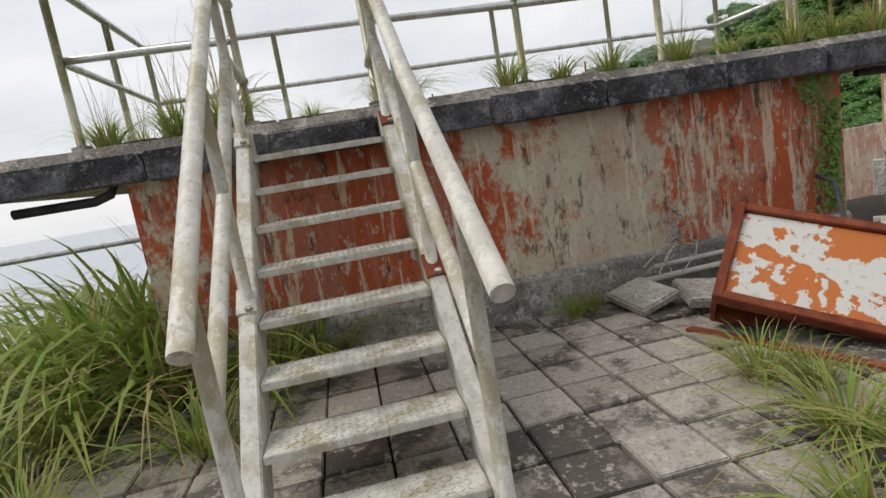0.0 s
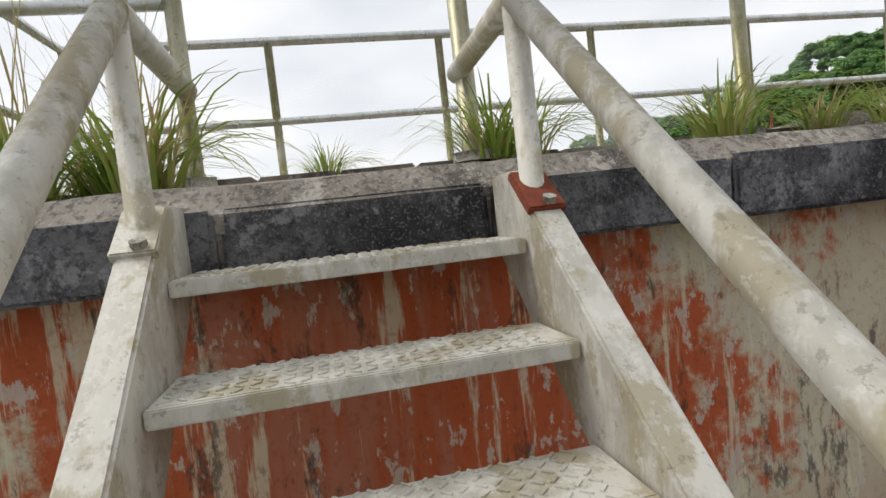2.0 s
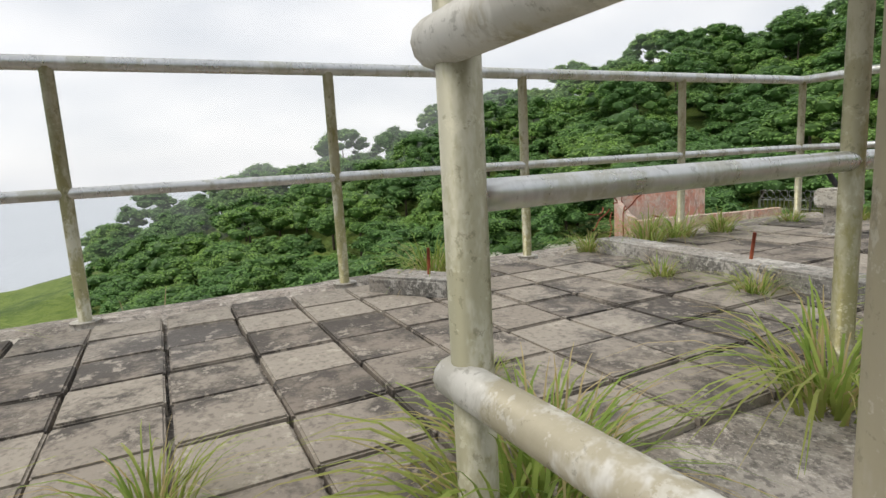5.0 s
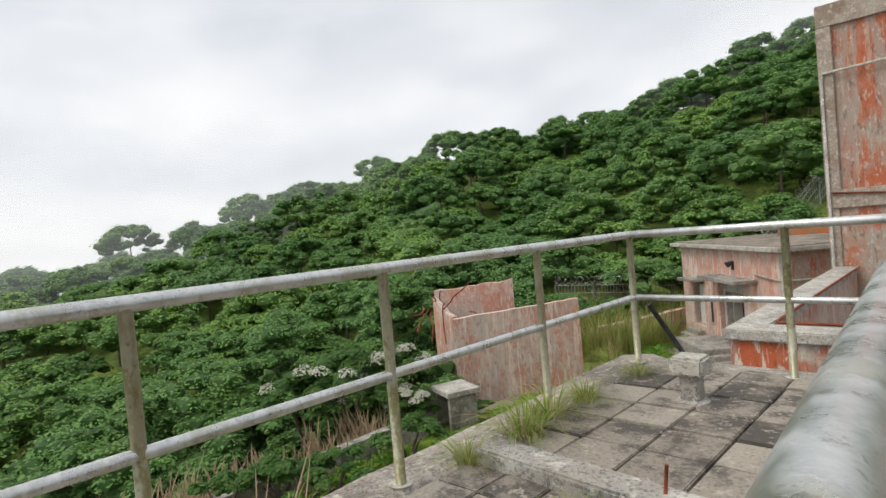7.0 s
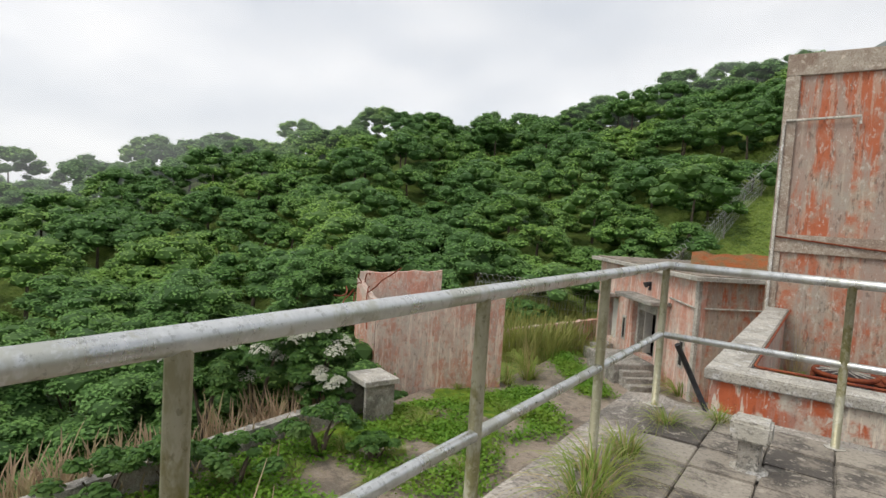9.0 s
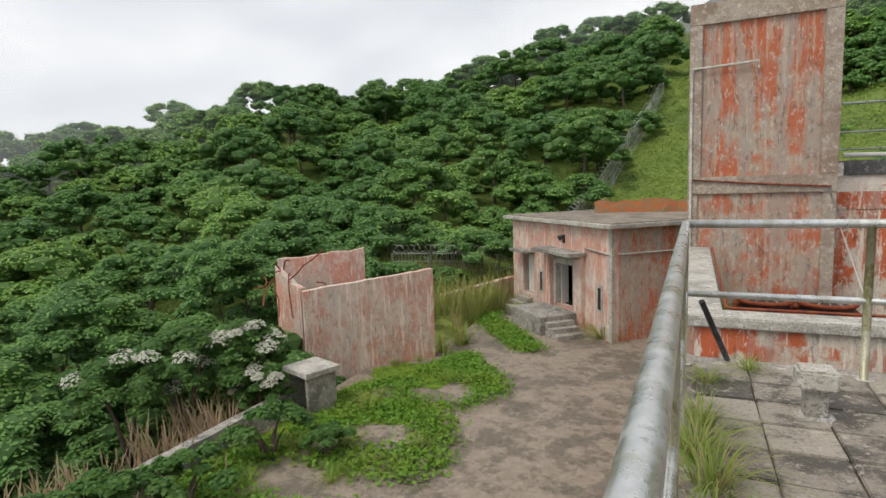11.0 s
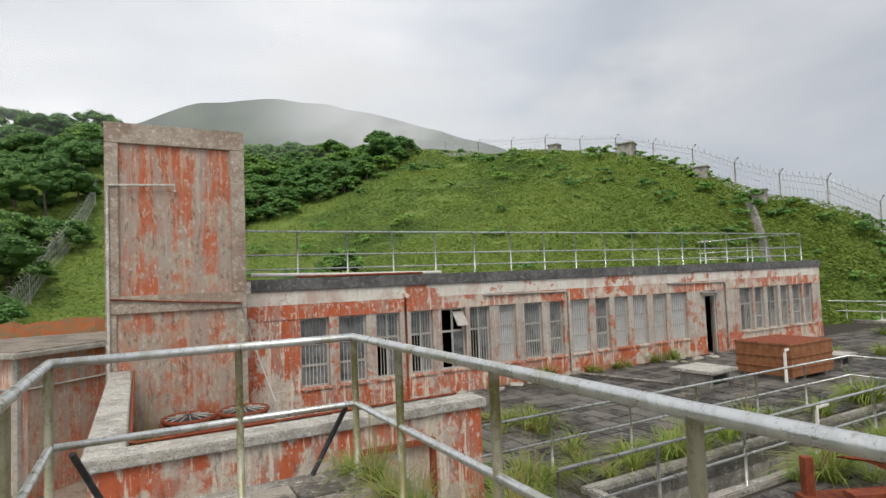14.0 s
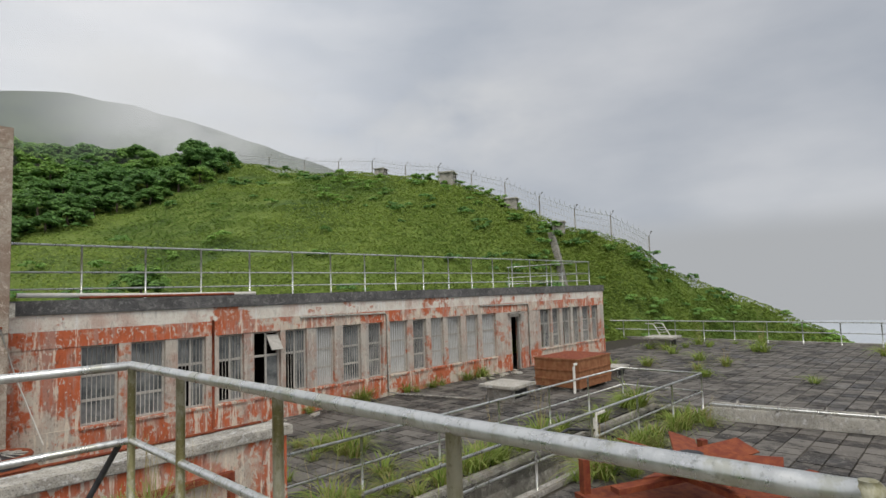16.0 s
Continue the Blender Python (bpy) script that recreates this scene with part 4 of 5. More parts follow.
for i in range(11):
    p = Vector((rg.uniform(-0.9, 0.3), rg.uniform(-0.9, 0.6), rg.uniform(-0.6, 0.2)))
    pts = [p]
    d = Vector((rg.uniform(0.1, 0.5), rg.uniform(-0.6, 0.3), rg.uniform(-0.15, 0.3)))
    for k in range(5):
        d = d + Vector((rg.uniform(-0.2, 0.2), rg.uniform(-0.2, 0.2), rg.uniform(-0.35, 0.2)))
        pts.append(pts[-1] + d * 0.55)
    part("bar", T(pts, 0.025, 5), M_RUST, bars)
wall_between("court_parapet", (-10.0, -9), (-10.0, 7.2), 0.3, COURT - 1.5, -4.02, -4.02, M_CONC, "low grey concrete parapet at the courtyard edge", 0.04)
wall_between("court_parapet_far", (-12.5, 16.8), (-8.4, 23.5), 0.3, COURT - 0.8, -4.0, -3.4, M_PINK, "low pink parapet beside the path", 0.06)
pil = thing("concrete_shelter_box", "small grey concrete box with an open front at the wall end", "box", (-9.55, 7.6, COURT), rz=-20)
part("side_panel", B(-0.5, -0.45, -0.2, -0.36, 0.45, 1.05, bevel=0.01), M_CONC, pil)
part("side_panel", B(0.36, -0.45, -0.2, 0.5, 0.45, 1.05, bevel=0.01), M_CONC, pil)
part("back_panel", B(-0.36, 0.3, -0.2, 0.36, 0.45, 1.05), M_CONC, pil)
part("top", B(-0.6, -0.55, 1.05, 0.6, 0.55, 1.2, bevel=0.015), M_CONC_PALE, pil)

# guard house
hut = thing("guard_house", "small flat-roofed pink rendered building with a dark doorway and hood", "building", (-2.65, 16.4, COURT), rz=132.8)
# local x runs along the front away from the corner, y goes out of the front towards the courtyard
HL, HD, HH = 8.2, 7.0, 4.25


def hb(*a, **k):
    return B(*a, **k)


for a in ((0.0, -0.5, 2.45, HH), (4.15, -0.5, 6.05, HH), (7.15, -0.5, HL, HH), (2.45, 3.0, 4.15, HH), (6.05, 2.7, 7.15, HH), (2.45, -0.5, 4.15, 0.75), (6.05, -0.5, 7.15, 0.75)):
    part("wall", hb(a[0], -0.3, a[1], a[2], 0.0, a[3]), M_PINK, hut)
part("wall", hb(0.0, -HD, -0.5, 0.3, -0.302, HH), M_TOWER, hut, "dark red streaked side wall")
part("wall", hb(0.3, -HD, -0.5, HL, -HD + 0.3, HH), M_PINK, hut)
part("wall", hb(HL - 0.3, -HD + 0.3, -0.5, HL, -0.302, HH), M_PINK, hut)
# Floor coloured near black so the room behind the doorway looks unlit.
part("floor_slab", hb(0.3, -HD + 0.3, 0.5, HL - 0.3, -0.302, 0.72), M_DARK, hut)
bm = hb(-0.3, -HD - 0.2, HH, HL + 0.5, 0.32, HH + 0.16, bevel=0.02)
part("roof", rough_up(bm, 0.015, 2), M_CONC_PALE, hut, "thin grey concrete roof with a worn edge")
part("roof_felt", hb(-0.1, -HD, HH + 0.16, HL + 0.3, 0.1, HH + 0.2), M_COURT, hut, "brown weathered roof covering")
# Unseen inner wall added in near black, so the doorway stays dark.
part("dark_backing", hb(0.3, -1.9, 0.72, HL - 0.3, -1.75, HH), M_DARK, hut, "added near-black wall that keeps the doorway dark")
part("corner_pilaster", hb(-0.03, -0.1, -0.4, 0.16, 0.03, HH - 0.02, bevel=0.01), M_CONC_PALE, hut)
part("hood", rough_up(hb(1.6, 0.02, 3.05, 4.7, 0.85, 3.2, bevel=0.02), 0.02, 3), M_CONC, hut)
part("hood", rough_up(hb(5.9, 0.02, 2.75, 7.4, 0.6, 2.88, bevel=0.02), 0.015, 3), M_CONC, hut)
fr = hb(2.45, -0.2, 0.75, 2.62, 0.04, 3.0)
box(fr, 3.98, -0.2, 0.75, 4.15, 0.04, 3.0)
box(fr, 2.62, -0.2, 2.55, 3.98, 0.02, 3.0)
d = part("door_frame", fr, M_CONC_PALE, hut)
part("door_leaf", hb(3.9, -0.55, 0.75, 3.96, -0.2, 2.5), M_WHITEPIPE, d)
part("pier", hb(1.75, 0.0, -0.4, 2.25, 0.22, 3.05, bevel=0.01), M_PINK, hut)
part("pier", hb(4.2, 0.0, -0.4, 4.7, 0.22, 3.05, bevel=0.01), M_PINK, hut)
part("window_shutter", hb(6.15, -0.22, 0.8, 6.85, -0.15, 2.6, bevel=0.01), M_WHITEPIPE, hut, "pale blue-white closed shutter")
part("porch", rough_up(hb(2.0, 0.222, -0.4, 4.6, 1.9, 0.72, bevel=0.03), 0.03, 2), M_CONC, hut)
for i in range(3):
    part("step", hb(1.0 + 0.33 * i, 0.5, -0.3, 1.33 + 0.33 * i, 1.7, 0.18 + 0.18 * i, bevel=0.02), M_CONC, hut)
    part("step", hb(6.0, 0.1 + 0.3 * (2 - i), -0.3, 7.2, 0.4 + 0.3 * (2 - i), 0.2 + 0.2 * i, bevel=0.02), M_CONC, hut)
for x in (0.75, 5.3):
    bm = hb(x - 0.17, 0.0, 1.0, x + 0.17, 0.03, 2.05)
    part("signboard", bm, M_CONC_PALE, hut)
    part("writing", hb(x - 0.09, 0.031, 1.1, x + 0.09, 0.036, 1.95), M_DARK, hut)
part("pipe", T([(1.7, 0.06, 3.4), (0.15, 0.06, 3.3), (-0.06, -0.4, 3.3), (-0.06, -3, 3.3)], 0.035, 6), M_CONC_PALE, hut)
lamp = thing("wall_lamp", "small dark wall lamp above the doorway hood", "lamp", (0, 0, 0))
lamp.parent = None
lamp.matrix_world = hut.matrix_world @ pose(3.3, 0, 3.55)
part("bracket", B(-0.06, 0.0, -0.1, 0.06, 0.06, 0.25), M_DARKPIPE, lamp)
part("shade", T([(0, 0.06, 0.2), (0, 0.25, 0.1)], [0.06, 0.13], 8), M_DARKPIPE, lamp)

# cut bank of red earth above the hut, and chain-link fence up the slope
def fence_line(name, pts, label):
    t = thing(name, label, "fence")
    mesh = bmesh.new()
    tops = []
    for x, y, z in pts:
        part("post", T([(x, y, z - 0.3), (x, y, z + 2.2), (x + 0.35, y - 0.1, z + 2.65)], 0.055, 6), M_CONC, t)
        tops.append(Vector((x, y, z)))
    for a, b in zip(tops, tops[1:]):
        for h in (0.3, 0.8, 1.3, 1.8, 2.2):
            tube(mesh, [a + Vector((0, 0, h)), b + Vector((0, 0, h))], 0.014, 4, False)
        n = 12
        for i in range(n):
            c, e = a.lerp(b, i / n), a.lerp(b, (i + 1) / n)
            tube(mesh, [c + Vector((0, 0, 0.1)), e + Vector((0, 0, 2.2))], 0.008, 3, False)
            tube(mesh, [c + Vector((0, 0, 2.2)), e + Vector((0, 0, 0.1))], 0.008, 3, False)
        coil = []
        for i in range(40):
            c = a.lerp(b, i / 39)
            coil.append(c + Vector((0.25 * math.cos(i * 1.1), 0.1, 2.45 + 0.22 * math.sin(i * 1.1))))
        tube(mesh, coil, 0.012, 3, False)
    part("wire", mesh, M_STEEL, t)
    return t


pts = []
for a, r in ((30, 29), (26, 29), (22.5, 30), (19, 31), (15.5, 32), (13, 34), (11, 37), (9.2, 40), (7.5, 44), (6.2, 48), (5.0, 53), (4.0, 58), (3.0, 64)):
    x, y = place(a, r)
    pts.append((x, y, ground(a, r)))
fence_line("chain_link_fence", pts, "chain-link fence with razor wire climbing the wooded slope")
pts = []
for i in range(13):
    a = -26 - i * 3.4
    r = at_az(DIST, a) * 1.02
    x, y = place(a, r)
    pts.append((x, y, ground(a, r)))
fence_line("ridge_fence", pts, "barbed wire fence along the grassy ridge")
bm = bmesh.new()
for i in range(14):
    row = []
    for k in range(5):
        a, r = 9.5 - i * 0.95, 25.5 + k * 0.9
        x, y = place(a, r)
        row.append((x, y, -1.4 + 0.45 * k + 0.3 * noise.noise(Vector((i * 0.7, k * 0.8, 0)))))
    if i:
        for k in range(4):
            vs = [bm.verts.new(c) for c in (prev[k], prev[k + 1], row[k + 1], row[k])]
            bm.faces.new(vs)
    prev = row
bmesh.ops.remove_doubles(bm, verts=bm.verts, dist=0.001)
bmesh.ops.recalc_face_normals(bm, faces=bm.faces)
solid("earth_bank", bm, M_EARTH, "bare orange-red earth cut above the guard house", "bank")

# lookout posts on the ridge
for a, s in ((-40.5, 0.75), (-47.4, 0.95), (-53.8, 0.75), (-58.4, 0.7)):
    r = at_az(DIST, a) * 0.97
    x, y = place(a, r)
    z = ground(a, r) - 0.2
    t = thing("lookout_post", "small grey concrete lookout post with an open slit on the ridge", "building", (x, y, z), group="ridge lookouts", rz=28)
    t.scale = (s * 0.7, s * 0.7, s * 0.7)
    bm = B(-1.1, -1.0, -1.2, 1.1, 1.0, 1.0)
    box(bm, -1.1, -1.0, 1.0, -0.8, 1.0, 1.7)
    box(bm, 0.8, -1.0, 1.0, 1.1, 1.0, 1.7)
    box(bm, -0.8, 0.7, 1.0, 0.8, 1.0, 1.7)
    box(bm, -0.15, -1.0, 1.0, 0.2, -0.8, 1.7)
    part("wall", bm, M_CONC, t)
    part("roof", B(-1.3, -1.2, 1.7, 1.3, 1.2, 1.88, bevel=0.02), M_CONC_PALE, t)
t = thing("ridge_stairway", "narrow concrete steps climbing the grassy slope", "steps")
for i in range(34):
    u = i / 33
    a, r = -59.6 + 2.0 * u, at_az(DIST, -58.6) * (0.70 + 0.24 * u)
    x, y = place(a, r)
    z = ground(a, r) + 0.35
    part("step", B(x - 0.16, y - 0.22, z - 0.8, x + 0.16, y + 0.22, z, bevel=0.01), M_CONC, t)

# scrub on the grassy slope
cs, ns, ss = [], [], []
for _ in range(300):
    a = rng.uniform(-86, -6)
    r0, r1 = at_az(NEAR, a), at_az(DIST, a)
    r = rng.uniform(r0 + 1, r1)
    if rng.random() < 0.55 and r < r1 * 0.93:
        r = r1 * rng.uniform(0.75, 0.99)
    x, y = place(a, r)
    rad = rng.uniform(0.3, 1.0)
    k = crown_points(x, y, ground(a, r) - 0.2, rad, rad * 1.1, 6, 50, 0.06 + 0.001 * r)
    cs.append(k[0]), ns.append(k[1]), ss.append(k[2])
ob = new("hillside_scrub", cards(np.concatenate(cs), np.concatenate(ns), np.concatenate(ss), "hillside_scrub", M_FOREST))
tagged(ob, "low dark green scrub scattered over the grassy hill", "scrub", kind="stuff")
# grass cover of the hill
n = 170000
az = rng.uniform(-88, 12, n)
pos, sz = np.zeros((n, 3)), np.zeros(n)
for i in range(n):
    r0, r1 = at_az(NEAR, az[i]), at_az(DIST, az[i])
    r = r0 + (r1 - r0) * rng.random()
    x, y = place(az[i], r)
    pos[i] = (x, y, ground(az[i], r) + rng.uniform(0.02, 0.14))
    sz[i] = 0.06 + 0.0017 * r
nr = rng.normal(size=(n, 3)) * 0.36 + np.array([0, -0.25, 1.0])
ob = new("hillside_grass", cards(pos, nr, sz, "hillside_grass", M_HILLGRASS, 0.4))
tagged(ob, "rough yellow-green grass covering the open hillside", "grass", kind="stuff")

# tall reeds, scrub and creeping green in the courtyard
BARE = ((-6.8, 6.6, 0.95, 0.75), (-6.6, 9.8, 1.05, 0.95), (-7.1, 4.1, 1.25, 0.8), (-7.0, 1.2, 1.2, 0.9))
cs, ns, ss = [], [], []
made = 0
while made < 4300:
    u = rng.random()
    if u < 0.80:
        y = rng.uniform(-3, 13.2)
        east = -5.15 + 0.35 * math.sin(y * 1.3) - max(0.0, y - 10.5) * 0.55
        x = rng.uniform(-9.8 if y < 8 else -9.6 + (y - 8) * 0.45, east)
        if any(((x - p) / rx) ** 2 + ((y - q) / ry) ** 2 < 1 + 0.35 * noise.noise(Vector((x * 2, y * 2, 1))) for p, q, rx, ry in BARE):
            continue
        if noise.noise(Vector((x * 0.8, y * 0.8, 4))) < -0.22:
            continue
    else:
        v = rng.random()
        x, y = -5.3 - 3.6 * v + rng.normal() * 0.22, 14.6 + 4.6 * v + rng.normal() * 0.2
    made += 1
    k = 9
    p = rng.normal(size=(k, 3)) * np.array([0.2, 0.2, 0.07])
    hump = 0.10 + 0.14 * max(0.0, noise.noise(Vector((x * 1.1, y * 1.1, 9))))
    cs.append(np.array([x, y, COURT + 0.03]) + np.abs(p) * np.array([0, 0, hump * 10]) + p * np.array([1, 1, 0]))
    ns.append(rng.normal(size=(k, 3)) * 0.45 + np.array([0, 0, 1.0]))
    ss.append(rng.uniform(0.03, 0.075, k))
for _ in range(500):
    k = 8
    x, y = rng.uniform(PIT[0] + 0.2, PIT[2] - 0.2), rng.uniform(PIT[1] + 0.1, PIT[3] - 0.1)
    cs.append(np.array([x, y, -2.55]) + np.abs(rng.normal(size=(k, 3))) * np.array([0.2, 0.2, 0.12]))
    ns.append(rng.normal(size=(k, 3)) * 0.45 + np.array([0, 0, 1.0]))
    ss.append(rng.uniform(0.03, 0.08, k))
ob = new("creeping_weeds", cards(np.concatenate(cs), np.concatenate(ns), np.concatenate(ss), "creeping_weeds", M_WEED))
tagged(ob, "bright green creeping weeds over the courtyard concrete", "weeds", kind="stuff")


def patch(name, cx, cy, rx, ry, z, mat, label, seed):
    bm = bmesh.new()
    c = bm.verts.new((cx, cy, z + 0.02))
    vs = []
    for i in range(64):
        t = 2 * math.pi * i / 64
        k = 1 + 0.35 * noise.noise(Vector((math.cos(t) * 1.6, math.sin(t) * 1.6, seed))) + 0.15 * noise.noise(Vector((math.cos(t) * 6, math.sin(t) * 6, seed)))
        vs.append(bm.verts.new((cx + rx * k * math.cos(t), cy + ry * k * math.sin(t), z + 0.006)))
    for i in range(64):
        bm.faces.new((c, vs[i], vs[(i + 1) % 64]))
    return tagged(part(name, bm, mat), label, "moss", kind="stuff")


patch("moss_patch", -7.9, 10.9, 1.6, 1.1, COURT, M_MOSS, "yellow-green moss over damp concrete", 1)
patch("moss_patch", -8.9, 7.2, 0.9, 2.4, COURT, M_MOSS, "yellow-green moss beside the parapet", 2)
patch("moss_patch", -7.6, 8.2, 1.5, 0.8, COURT, M_MOSS, "yellow-green moss along a joint", 3)

bm = bmesh.new()
rg = random.Random(8)


def reed(bm, x, y, z, L):
    t = rg.random() * 6.28
    d = Vector((math.cos(t), math.sin(t), 0)) * rg.uniform(0.05, 0.55) * L
    s = Vector((-d.y, d.x, 0)).normalized() * 0.011
    prev = None
    for i in range(5):
        u = i / 4
        p = Vector((x, y, z)) + d * u * u + Vector((0, 0, L * u))
        w = s * (1 if i < 3 else (1.9 if i == 3 else 0.2))
        row = (bm.verts.new(p - w), bm.verts.new(p + w))
        if prev:
            bm.faces.new((prev[0], prev[1], row[1], row[0]))
        prev = row


for _ in range(3000):
    y = rg.uniform(-7, 7)
    if noise.noise(Vector((y * 0.9, 2, 0))) < -0.12:
        continue
    reed(bm, -10.9 + rg.gauss(0, 0.6), y, -5.0, rg.uniform(0.5, 1.45) * (0.85 + 0.5 * noise.noise(Vector((y * 1.7, 7, 0)))))
for _ in range(300):
    reed(bm, rg.uniform(-1.6, -0.35), rg.uniform(-6, -3.0), COURT, rg.uniform(3.0, 4.2))
ob = solid("dry_reeds", bm, M_REED, "pinkish dry reed plumes along the parapet", "reeds", "stuff")
bm = bmesh.new()
for _ in range(6500):
    a, r = rg.uniform(14, 34), rg.uniform(24, 31)
    x, y = place(a, r)
    if y < 24 - (x + 3) * 0.4 and x > -8.5:
        continue
    reed(bm, x, y, ground(a, r) - 0.1, rg.uniform(0.9, 2.0))
ob = solid("tall_yellow_grass", bm, M_YGRASS, "tall yellow-green grass below the fence", "grass", "stuff")
for a, r, rad, high in ((44, 13.0, 1.0, 1.2), (52, 11.6, 0.9, 1.1), (58, 11.3, 0.9, 1.2), (38, 12.5, 0.6, 0.7), (64, 11.2, 0.9, 1.2)):
    shrub(a, r, rad, high, M_SHRUB, "low bright green shrub spilling over the courtyard", "shrub", 0.07, 14, 90, COURT)


# ---- things on the platform ----
def pedestal():
    t = thing("pipe_pedestal", "stubby grey concrete vent pedestal with a square pale cap", "pedestal", (0.73, -0.78, 0.0))
    part("shaft", rough_up(B(-0.06, -0.06, -0.02, 0.06, 0.06, 0.20, bevel=0.01), 0.004, 20), M_CONC, t)
    part("cap", rough_up(B(-0.105, -0.10, 0.18, 0.105, 0.10, 0.30, bevel=0.016), 0.006, 14), M_CONC_PALE, t)
    part("mortar_collar", T([(0, 0, -0.01), (0, 0, 0.016)], [0.13, 0.09], 10), M_CONC_PALE, t)


pedestal()
for x0, x1, y0, y1, rz in ((0.16, 1.75, -2.36, -2.16, -4), (0.18, 0.62, -3.72, -3.52, 35)):
    t = thing("concrete_kerb_piece", "loose grey concrete kerb beam lying on the paving", "kerb", ((x0 + x1) / 2, (y0 + y1) / 2, 0.0), group="loose kerbs", rz=rz)
    w, d = (x1 - x0) / 2, (y1 - y0) / 2
    part("beam", rough_up(B(-w, -d, -0.01, w, d, 0.085, bevel=0.012), 0.004, 9), M_CONC, t)
    part("steel_rod", T([(0.25 * w, 0.02, 0.08), (0.27 * w, 0.02, 0.21)], 0.008, 6), M_RUST, t)

# ---- things by the foot of the stair ----
def rust_tray():
    t = thing("rusty_cabinet", "tipped rusty cabinet with a peeling white and orange door", "cabinet", (3.62, -2.32, -1.34))
    r, away, up = Vector((0.68, 0.73, 0)), Vector((-0.73, 0.68, 0)), Vector((0, 0, 1))
    ax = (r * 0.72 - up * 0.20).normalized()
    ay = (r * 0.12 + up * 0.40 + away * 0.36).normalized()
    az = ax.cross(ay).normalized()
    ay = az.cross(ax)
    m = Matrix((ax, ay, az)).transposed().to_4x4()
    part("door", B(-0.36, -0.25, 0.0, 0.40, 0.26, 0.025, bevel=0.008, m=m), M_PEEL, t)
    for a in ((-0.41, -0.30, -0.06, -0.36, 0.31, 0.05), (0.40, -0.30, -0.06, 0.45, 0.31, 0.05), (-0.36, 0.262, -0.06, 0.40, 0.31, 0.05), (-0.36, -0.30, -0.06, 0.40, -0.252, 0.05)):
        part("frame", B(*a, bevel=0.005, m=m), M_RUST, t)
    part("back", B(-0.40, -0.29, -0.36, 0.44, 0.30, -0.33, m=m), M_RUST, t)
    for a in ((-0.41, -0.30, -0.33, -0.385, 0.31, -0.062), (0.425, -0.30, -0.33, 0.45, 0.31, -0.062), (-0.38, 0.285, -0.33, 0.42, 0.31, -0.062)):
        part("side_panel", B(*a, m=m), M_RUST, t)
    bm = B(-0.55, -0.32, -0.40, 0.75, -0.26, -0.34, m=pose(0, 0, 0, 0, 0, 20))
    part("skid", bm, M_RUST, t)
    part("skid", B(-0.55, 0.36, -0.40, 0.75, 0.42, -0.34, m=pose(0, 0, 0, 0, 0, 20)), M_RUST, t)
    part("lever", T([(-0.3, 0.55, 0.1), (-0.42, 0.6, 0.36), (-0.5, 0.55, 0.4)], 0.014, 6), M_DARKPIPE, t)


def peel_mat():
    k = Nodes("peeling_white_on_orange")
    n = k.math("ADD", k.math("MULTIPLY", k.noise(3.2, 4), 0.7), k.math("MULTIPLY", k.noise(14, 4), 0.3))
    c = k.mix(k.step(n, 0.50, 0.515), (0.68, 0.67, 0.62), (0.58, 0.17, 0.04))
    c = k.mix(k.math("MULTIPLY", k.step(k.noise(30, 4), 0.55, 0.7), 0.4), c, (0.25, 0.15, 0.08))
    return k.done(c, 0.6, 0, n, 0.4, 0.004)


M_PEEL = peel_mat()
rust_tray()
t = thing("plastic_seat_shell", "dirty white moulded seat shell standing on rusty legs", "seat", (3.35, -1.25, LOW), rz=45)
part("backrest", rough_up(B(-0.24, -0.02, 0.52, 0.24, 0.03, 0.86, bevel=0.06), 0.008, 6), M_CONC_PALE, t)
part("seat", B(-0.24, -0.38, 0.40, 0.24, -0.02, 0.44, bevel=0.02), M_CONC_PALE, t)
for x in (-0.2, 0.2):
    for y in (-0.33, 0.0):
        part("leg", T([(x, y, 0), (x, y, 0.45)], 0.015, 6), M_RUST, t)
    part("slat", B(x - 0.05, -0.06, 0.2, x + 0.05, -0.03, 0.45), M_WHITEPIPE, t)
for x, y, rz, tilt in ((2.62, -2.74, 12, 12), (2.84, -2.40, -16, -7)):
    t = thing("broken_slab", "broken cream concrete slab lying against the plinth", "slab", (x, y, LOW + 0.1), group="broken slabs", rz=rz)
    part("slab", rough_up(B(-0.19, -0.16, -0.05, 0.19, 0.16, 0.015, bevel=0.012, m=pose(0, 0, 0, tilt, 8, 0)), 0.012, 6), M_CONC_PALE, t)
t = thing("wall_pipes", "two white plastic pipes running along the plinth", "pipe")
part("pipe", T([(2.44, -2.75, -1.57), (2.43, -0.75, -1.55)], 0.022, 8), M_WHITEPIPE, t)
part("pipe", T([(2.40, -2.5, -1.49), (2.40, -0.75, -1.47)], 0.018, 8), M_WHITEPIPE, t)
t = thing("loose_wire", "tangle of pale loose wire hanging by the plinth", "wire")
rg = random.Random(12)
for i in range(6):
    pts = [Vector((2.36, -2.3 + rg.uniform(-0.1, 0.1), -1.0 - 0.03 * i))]
    for k in range(9):
        pts.append(pts[-1] + Vector((rg.uniform(0.0, 0.05), rg.uniform(-0.12, 0.07), rg.uniform(-0.10, 0.02))))
        pts[-1].z = max(pts[-1].z, -1.52)
    part("strand", T(pts, 0.006, 5), M_CONC_PALE, t)
t = thing("drain_pipe", "black drain pipe hung under the slab edge", "pipe")
part("pipe", T([(2.3, -6.62, -0.36), (2.3, -6.15, -0.36), (2.3, -6.05, -0.33), (2.3, -6.02, -0.27)], 0.03, 8), M_DARKPIPE, t)
